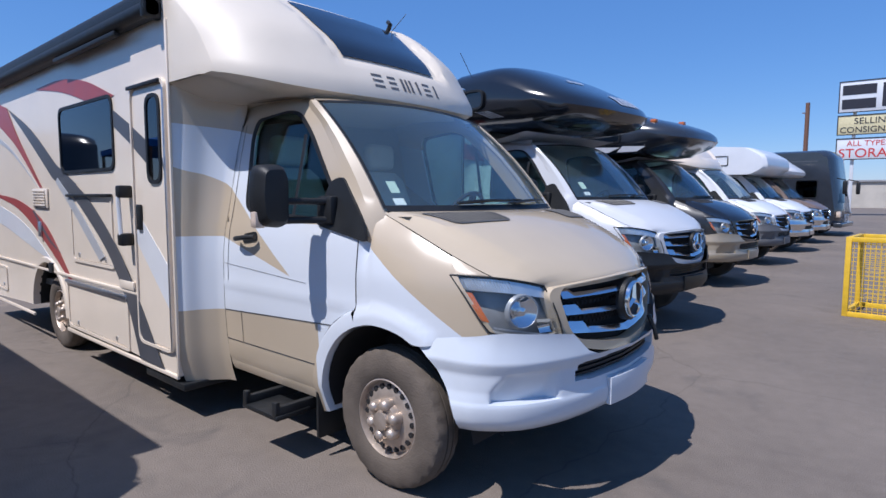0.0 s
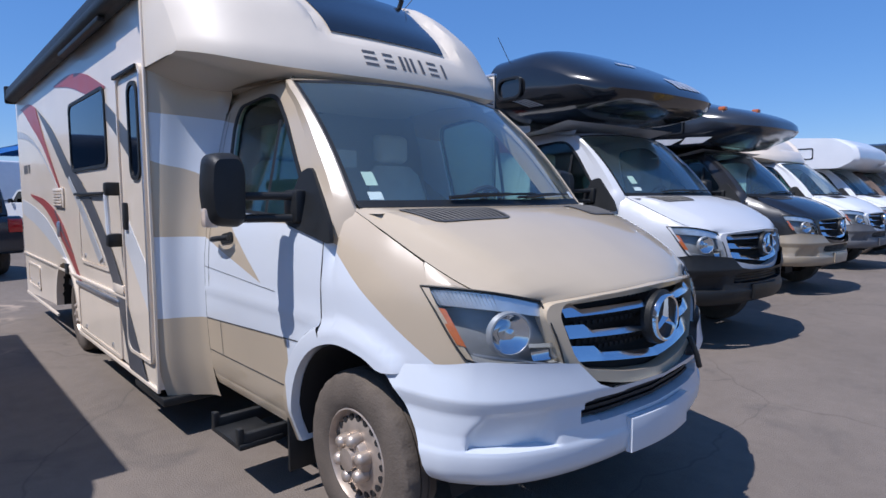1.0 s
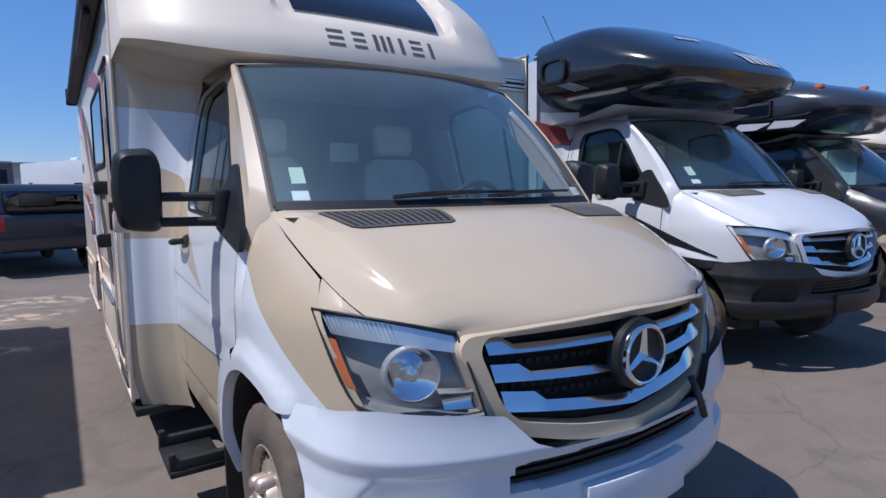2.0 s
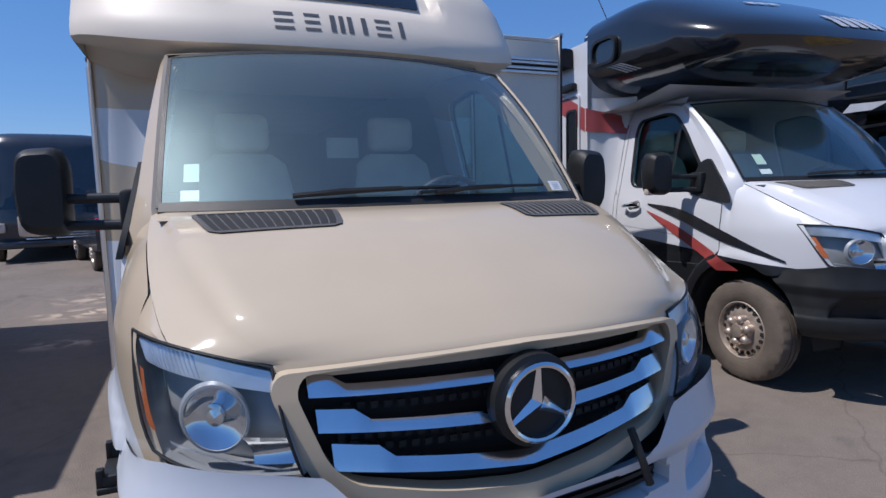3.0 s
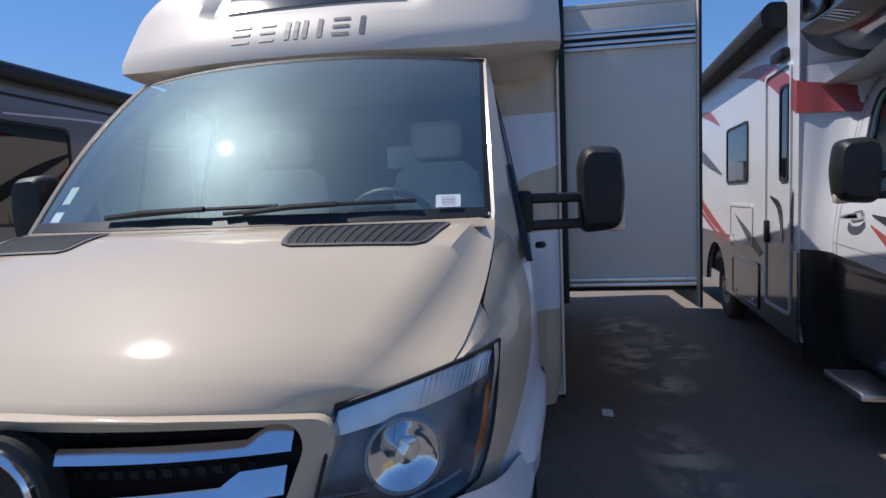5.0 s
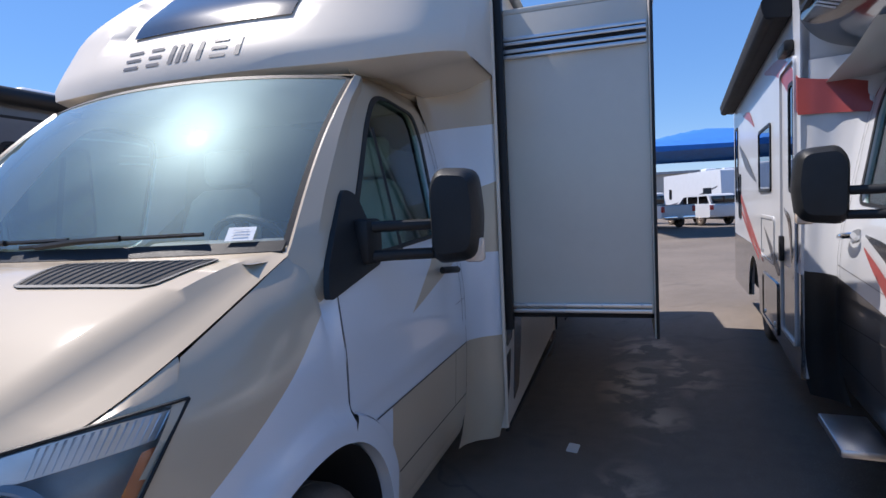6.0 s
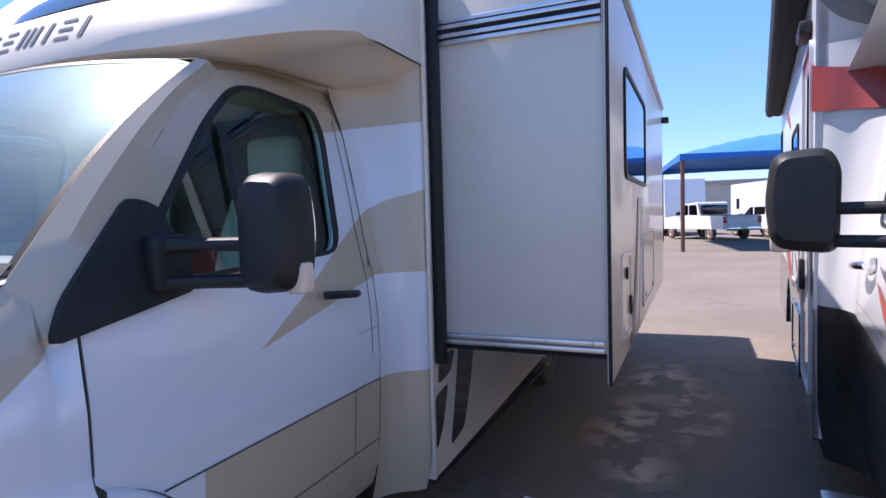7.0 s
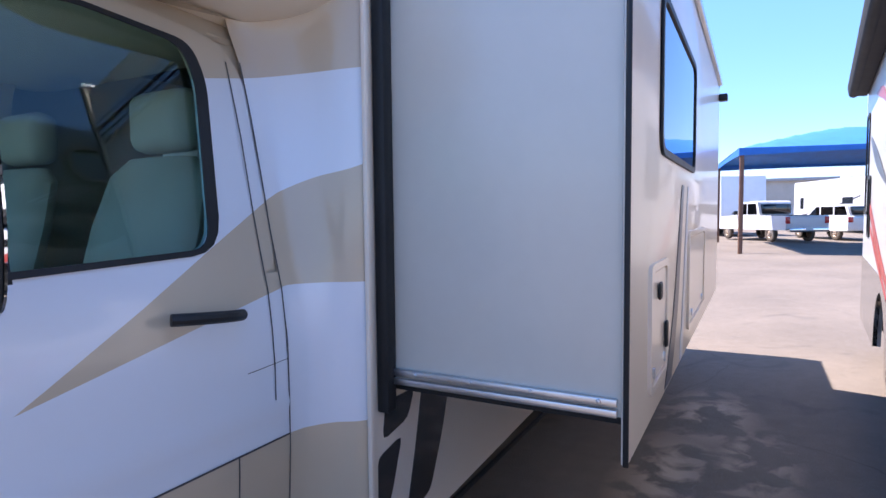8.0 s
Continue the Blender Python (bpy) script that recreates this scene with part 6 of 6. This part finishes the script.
# ---- the yard behind and beside the row ----
def pickup(m, mat, label):
    v = thing("pickup_truck", m, label, "pickup truck")
    bm = bmesh.new()
    low = rounded([(-2.9, 0.55), (2.7, 0.5), (2.8, 0.95), (2.6, 1.12), (1.3, 1.2), (-2.9, 1.2)], 0.10, 4)
    loft(bm, [[(x, s * 0.98, z) for x, z in low] for s in (-1, -0.9, 0.9, 1)], closed=True, caps=True)
    top = rounded([(-0.75, 1.18), (1.25, 1.18), (0.65, 1.85), (-0.55, 1.9)], 0.12, 4)
    loft(bm, [[(x, s, z) for x, z in top] for s in (-0.82, 0.82)], closed=True, caps=True)
    part("body", bm, mat, v)
    part("bed", boxed((-2.8, -0.82, 1.19), (-0.85, 0.82, 1.215)), "dark", v)
    for s in (-1, 1):
        for x0, x1, x2, x3 in ((-0.55, 0.22, 0.22, -0.45), (0.30, 1.02, 0.60, 0.30)):
            bm = slab([(x0, 1.24), (x1, 1.24), (x2, 1.76), (x3, 1.76)], lambda a, b, d: (a, s * (0.825 + d), b), 0.004)
            part("side_window", bm, "tint", v)
        for x in (-1.75, 1.75):
            wheel(v, x, s * 0.88, s)
        part("tail_light", boxed((-2.93, s * 0.80, 0.85), (-2.86, s * 0.985, 1.15), 0.015), "redlens", v)
        part("headlight", boxed((2.70, s * 0.62, 0.80), (2.80, s * 0.95, 0.98), 0.02), "lens_amber", v)
        part("door_mirror", boxed((0.75, s * 0.98, 1.22), (0.90, s * 1.15, 1.42), 0.03), "black", v)
    part("rear_window", boxed((-0.80, -0.70, 1.27), (-0.60, 0.70, 1.74), 0.03), "tint", v)
    part("rear_bumper", boxed((-3.05, -0.9, 0.48), (-2.85, 0.9, 0.66), 0.03), "chrome", v)
    part("plate", boxed((-3.06, -0.16, 0.56), (-3.05, 0.16, 0.68)), "paper", v)
    return v


def suv(m, mat, label):
    v = thing("suv", m, label, "car")
    bm = bmesh.new()
    low = rounded([(-2.3, 0.45), (2.3, 0.42), (2.35, 0.8), (2.1, 1.0), (1.1, 1.1), (-2.3, 1.15)], 0.12, 4)
    loft(bm, [[(x, s * 0.93, z) for x, z in low] for s in (-1, -0.9, 0.9, 1)], closed=True, caps=True)
    top = rounded([(-2.2, 1.12), (1.15, 1.08), (0.25, 1.66), (-1.9, 1.70)], 0.14, 4)
    loft(bm, [[(x, s, z) for x, z in top] for s in (-0.76, 0.76)], closed=True, caps=True)
    part("body", bm, mat, v)
    for s in (-1, 1):
        for q in ([(-2.0, 1.18), (-1.1, 1.18), (-1.1, 1.58), (-1.8, 1.6)], [(-1.0, 1.18), (-0.1, 1.18), (-0.1, 1.58), (-1.0, 1.58)], [(0.0, 1.18), (0.85, 1.16), (0.25, 1.57), (0.0, 1.58)]):
            part("side_window", slab(q, lambda a, b, d: (a, s * (0.765 + d), b), 0.004), "tint", v)
        for x in (-1.4, 1.4):
            wheel(v, x, s * 0.83, s)
        part("tail_light", boxed((-2.32, s * 0.7, 0.85), (-2.26, s * 0.93, 1.1), 0.02), "redlens", v)
    part("rear_window", boxed((-2.24, -0.66, 1.2), (-1.98, 0.66, 1.58), 0.03), "tint", v)
    return v


def trailer(m, mat, length, h, label, w=1.25):
    v = thing("travel_trailer", m, label, "trailer")
    bm = bmesh.new()
    side = rounded([(-length, 0.45), (0, 0.45), (0.15, 1.2), (0.0, h), (-length, h)], 0.18, 4)
    loft(bm, [[(x, s * w, z) for x, z in side] for s in (-1, 1)], closed=True, caps=True)
    part("body", bm, mat, v)
    for s in (-1, 1):
        windowed(v, s, w, -2.4, -1.2, 1.5, 2.2, 0.08)
        windowed(v, s, w, -length + 1.0, -length + 1.5, 1.5, 2.3, 0.08)
        stripe(v, [(-length + 0.3, 1.0), (-length * 0.5, 1.5), (-0.4, 2.3)], [(-length + 0.3, 0.9), (-length * 0.5, 1.3), (-0.4, 2.2)], s, w, "char")
        stripe(v, [(-length + 0.3, 0.8), (-length * 0.5, 0.95), (-0.4, 1.3)], [(-length + 0.3, 0.72), (-length * 0.5, 0.84), (-0.4, 1.24)], s, w, "silver")
        for x in (-length * 0.55, -length * 0.55 - 0.85):
            wheel(v, x, s * (w - 0.05), s)
    bm = slab(rounded([(-0.7, 1.2), (0.75, 1.2), (0.55, 1.36), (-0.5, 1.36)], 0.07, 3), lambda a, b, d: (0.16 + d - 0.02 - 0.13 * max(0, (b - 1.2)), a, b + 0.1), 0.01)
    part("front_stripe", bm, "char", v)
    part("roof_air_conditioner", boxed((-length * 0.5, -0.4, h - 0.01), (-length * 0.4, 0.4, h + 0.25), 0.09, 3), "white", v)
    part("roof_vent", boxed((-1.6, -0.3, h - 0.01), (-1.2, 0.3, h + 0.14), 0.04), "white", v)
    return v


pickup(row_pose(-32.5, 2.72, -148), "white", "white pickup truck with tinted windows")
suv(row_pose(-34.5, 5.7, -152), "white", "white estate car with dark rear glass")
trailer(row_pose(-37.5, 1.6, 25), "white", 9, 3.55, "long white travel trailer with grey swooshes")
trailer(row_pose(-36, -4.5, 20), "brown", 9, 3.3, "brown travel trailer with slide-out")
trailer(row_pose(-42, 9.0, 20), "white", 9, 3.4, "long white travel trailer with grey swooshes")
trailer(row_pose(-40, -12, 10), "white", 9, 3.3, "white trailer far across the lot")
pickup(row_pose(-20.5, -4.2, 200), "white", "white pickup truck parked far behind")
suv(row_pose(-13.2, -2.2, 195), "navy", "dark car parked behind the row")

# blue shade canopy on brown posts
cn = thing("shade_canopy", pose(-27.0, 5.2, 0.0, 0, 0, 8), "bright blue fabric shade canopy on brown steel posts", "canopy")
for y in (-4.0, 4.0):
    for x in (-4, 4):
        part("post", tube([(x, y, 0), (x, y, 3.55)], 0.075, 8), "rust", cn)
bm = bmesh.new()
rows = []
for u in np.linspace(-1, 1, 13):
    rows.append([(4.1 * u, 4.1 * v, 3.62 + 1.0 * (1 - max(abs(u), abs(v)) ** 1.2) - 0.10 * math.cos(v * math.pi / 2) * (abs(u) > 0.99)) for v in np.linspace(-1, 1, 13)])
loft(bm, rows)
part("fabric_roof", bm, "canvas", cn)
bm = bmesh.new()
ringp = [(-4.1, -4.1), (4.1, -4.1), (4.1, 4.1), (-4.1, 4.1)]
for (a, b), (c, d) in zip(ringp, ringp[1:] + ringp[:1]):
    ts = np.linspace(0, 1, 9)
    loft(bm, [[(a + (c - a) * t, b + (d - b) * t, 3.62 - 0.04 * math.sin(math.pi * t)) for t in ts], [(a + (c - a) * t, b + (d - b) * t, 3.36 + 0.05 * math.sin(math.pi * t)) for t in ts]])
part("valance", bm, "canvas", cn)
cn2 = copy_thing(cn, pose(-24, -13.5, 0, 0, 0, 8))

# yellow steel rack beside the lane
rk = thing("steel_rack", pose(1.27, 5.68, 0.05, 0, 0, -3), "yellow painted steel mesh crate standing on the asphalt", "steel rack")
for y in (0.0, 0.9):
    for x in (0.0, 1.3):
        part("post", boxed((x - 0.03, y - 0.03, 0), (x + 0.03, y + 0.03, 0.98), 0.006), "yellow", rk)
for z in (0.03, 0.95):
    for y in (0.0, 0.9):
        part("rail", boxed((0, y - 0.025, z - 0.03), (1.3, y + 0.025, z + 0.03), 0.006), "yellow", rk)
    for x in (0.0, 1.3):
        part("rail", boxed((x - 0.025, 0, z - 0.03), (x + 0.025, 0.9, z + 0.03), 0.006), "yellow", rk)
for k in range(1, 24):
    for y in (0.0, 0.9):
        part("wire", boxed((k * 1.3 / 24 - 0.003, y - 0.003, 0.03), (k * 1.3 / 24 + 0.003, y + 0.003, 0.95)), "yellow", rk)
for k in range(1, 17):
    for y in (0.0, 0.9):
        part("wire", boxed((0, y - 0.004, 0.03 + k * 0.054), (1.3, y - 0.001, 0.036 + k * 0.054)), "yellow", rk)

# roadside sign
SG = pose(-3.5, 56.7, 0.05, 0, 0, 3)
sg = thing("lot_sign", SG, "tall roadside sign with white, yellow and white panels", "sign")
for x in (-0.4, 3.4):
    part("post", boxed((x, -0.12, 0), (x + 0.26, 0.12, 11.0), 0.02), "white", sg)
M["signred"] = material("red_sign_letters", (0.55, 0.03, 0.03), 0.5)
M["signblack"] = material("black_sign_letters", (0.02, 0.02, 0.03), 0.5)
M["cream"] = material("cream_sign_panel", (0.62, 0.55, 0.33), 0.5)


def sign_panel(z0, z1, mat):
    p = part("panel", boxed((-1.4, -0.32, z0), (4.6, -0.12, z1), 0.03), mat, sg)
    part("panel_frame", ring([(-1.45, z0 - 0.05), (4.65, z0 - 0.05), (4.65, z1 + 0.05), (-1.45, z1 + 0.05)], [(-1.38, z0 + 0.02), (4.58, z0 + 0.02), (4.58, z1 - 0.02), (-1.38, z1 - 0.02)], lambda a, b, d: (a, -0.36 + d, b), 0.06), "signblack", p)
    return p


def sign_text(p, words, x, z, size, mat):
    c = bpy.data.curves.new("lettering", "FONT")
    c.body, c.size, c.extrude = words, size, 0.008
    ob = bpy.data.objects.new("tmp", c)
    me = bpy.data.meshes.new_from_object(ob)
    bpy.data.objects.remove(ob)
    me.materials.append(M[mat])
    t = new("lettering", me)
    t.parent = p
    t.matrix_local = pose(x, -0.335, z, 90, 0, 0)


p = sign_panel(8.6, 11.1, "white")
for x0, x1, z0, z1 in ((-1.2, 1.1, 10.0, 10.8), (-1.2, 1.1, 8.85, 9.65), (1.5, 2.8, 8.9, 10.8), (3.1, 4.4, 8.9, 10.8)):
    part("letter_bar", boxed((x0, -0.34, z0), (x1, -0.315, z1)), "signblack", p)
p = sign_panel(6.75, 8.3, "cream")
sign_text(p, "SELLING", -0.3, 7.60, 0.72, "signblack")
sign_text(p, "CONSIGNED RVs", -1.25, 6.90, 0.68, "signblack")
p = sign_panel(4.7, 6.4, "white")
sign_text(p, "ALL TYPES", -0.7, 5.80, 0.62, "signred")
sign_text(p, "STORAGE", -1.25, 4.85, 1.05, "signred")

# utility pole, far trailers and walls that close the view
up = thing("utility_pole", pose(-10.2, 76, 0.05), "brown wooden utility pole", "pole")
part("shaft", lathe([(0.28, 0), (0.22, 12.4), (0.001, 12.4)], lambda a, b, d: (a, b, d), 10), "rust", up)
part("insulator", boxed((-0.5, -0.06, 11.2), (0.1, 0.06, 11.32)), "rust", up)
trailer(pose(4.5, 47, 0.05, 0, 0, -70), "grey", 8, 3.1, "grey trailer beyond the sign")
trailer(pose(9, 52, 0.05, 0, 0, -80), "white", 8, 3.2, "white trailer beyond the sign")


def far_hall(x, y, lx, ly, h, mat, label):
    b = thing("warehouse", pose(x, y, 0), label, "building")
    part("wall", boxed((0, 0, 0), (lx, ly, h)), mat, b)
    part("roof", boxed((-0.3, -0.3, h), (lx + 0.3, ly + 0.3, h + 0.25)), "grey", b)
    for k in range(6):
        part("door", boxed((lx, ly * (k + 0.3) / 6, 0), (lx + 0.06, ly * (k + 0.7) / 6, 3.0)), "silver", b)


M["stucco"] = material("pale_stucco", (0.48, 0.44, 0.38), 0.9, 0, 0.1, 0.6, bump=0.3)
far_hall(-75, -20, 12, 70, 4.2, "stucco", "low pale warehouse far across the lot")
far_hall(-20, 105, 60, 14, 4.0, "stucco", "low pale building across the street")

# litter on the asphalt
lt = tagged(put_mesh("paper_scrap", slab(rounded([(-0.07, -0.03), (0.06, -0.04), (0.08, 0.03), (-0.05, 0.04)], 0.01, 3), lambda a, b, d: (-2.2 + a, 1.43 + b, 0.004 + d + 0.01 * a), 0.004), "paper"), "torn scrap of white cardboard on the asphalt", "litter")
wd = thing("weed", pose(1.45, -0.35, 0), "small green weed growing from a crack", "weed")
M["leaf"] = material("weed_green", (0.07, 0.12, 0.03), 0.7, 0, 0.3, 30)
for k in range(9):
    t = k * 0.7
    bm = bmesh.new()
    d = Vector((math.cos(t), math.sin(t), 0))
    nn = Vector((-math.sin(t), math.cos(t), 0))
    loft(bm, [[d * q * 0.06 - nn * w_, d * q * 0.06 + Vector((0, 0, 0.004)) + Vector((0, 0, hh)), d * q * 0.06 + nn * w_] for q, w_, hh in ((0, 0.004, 0.0), (0.4, 0.008, 0.03), (1, 0.001, 0.04))])
    part("leaf", bm, "leaf", wd)
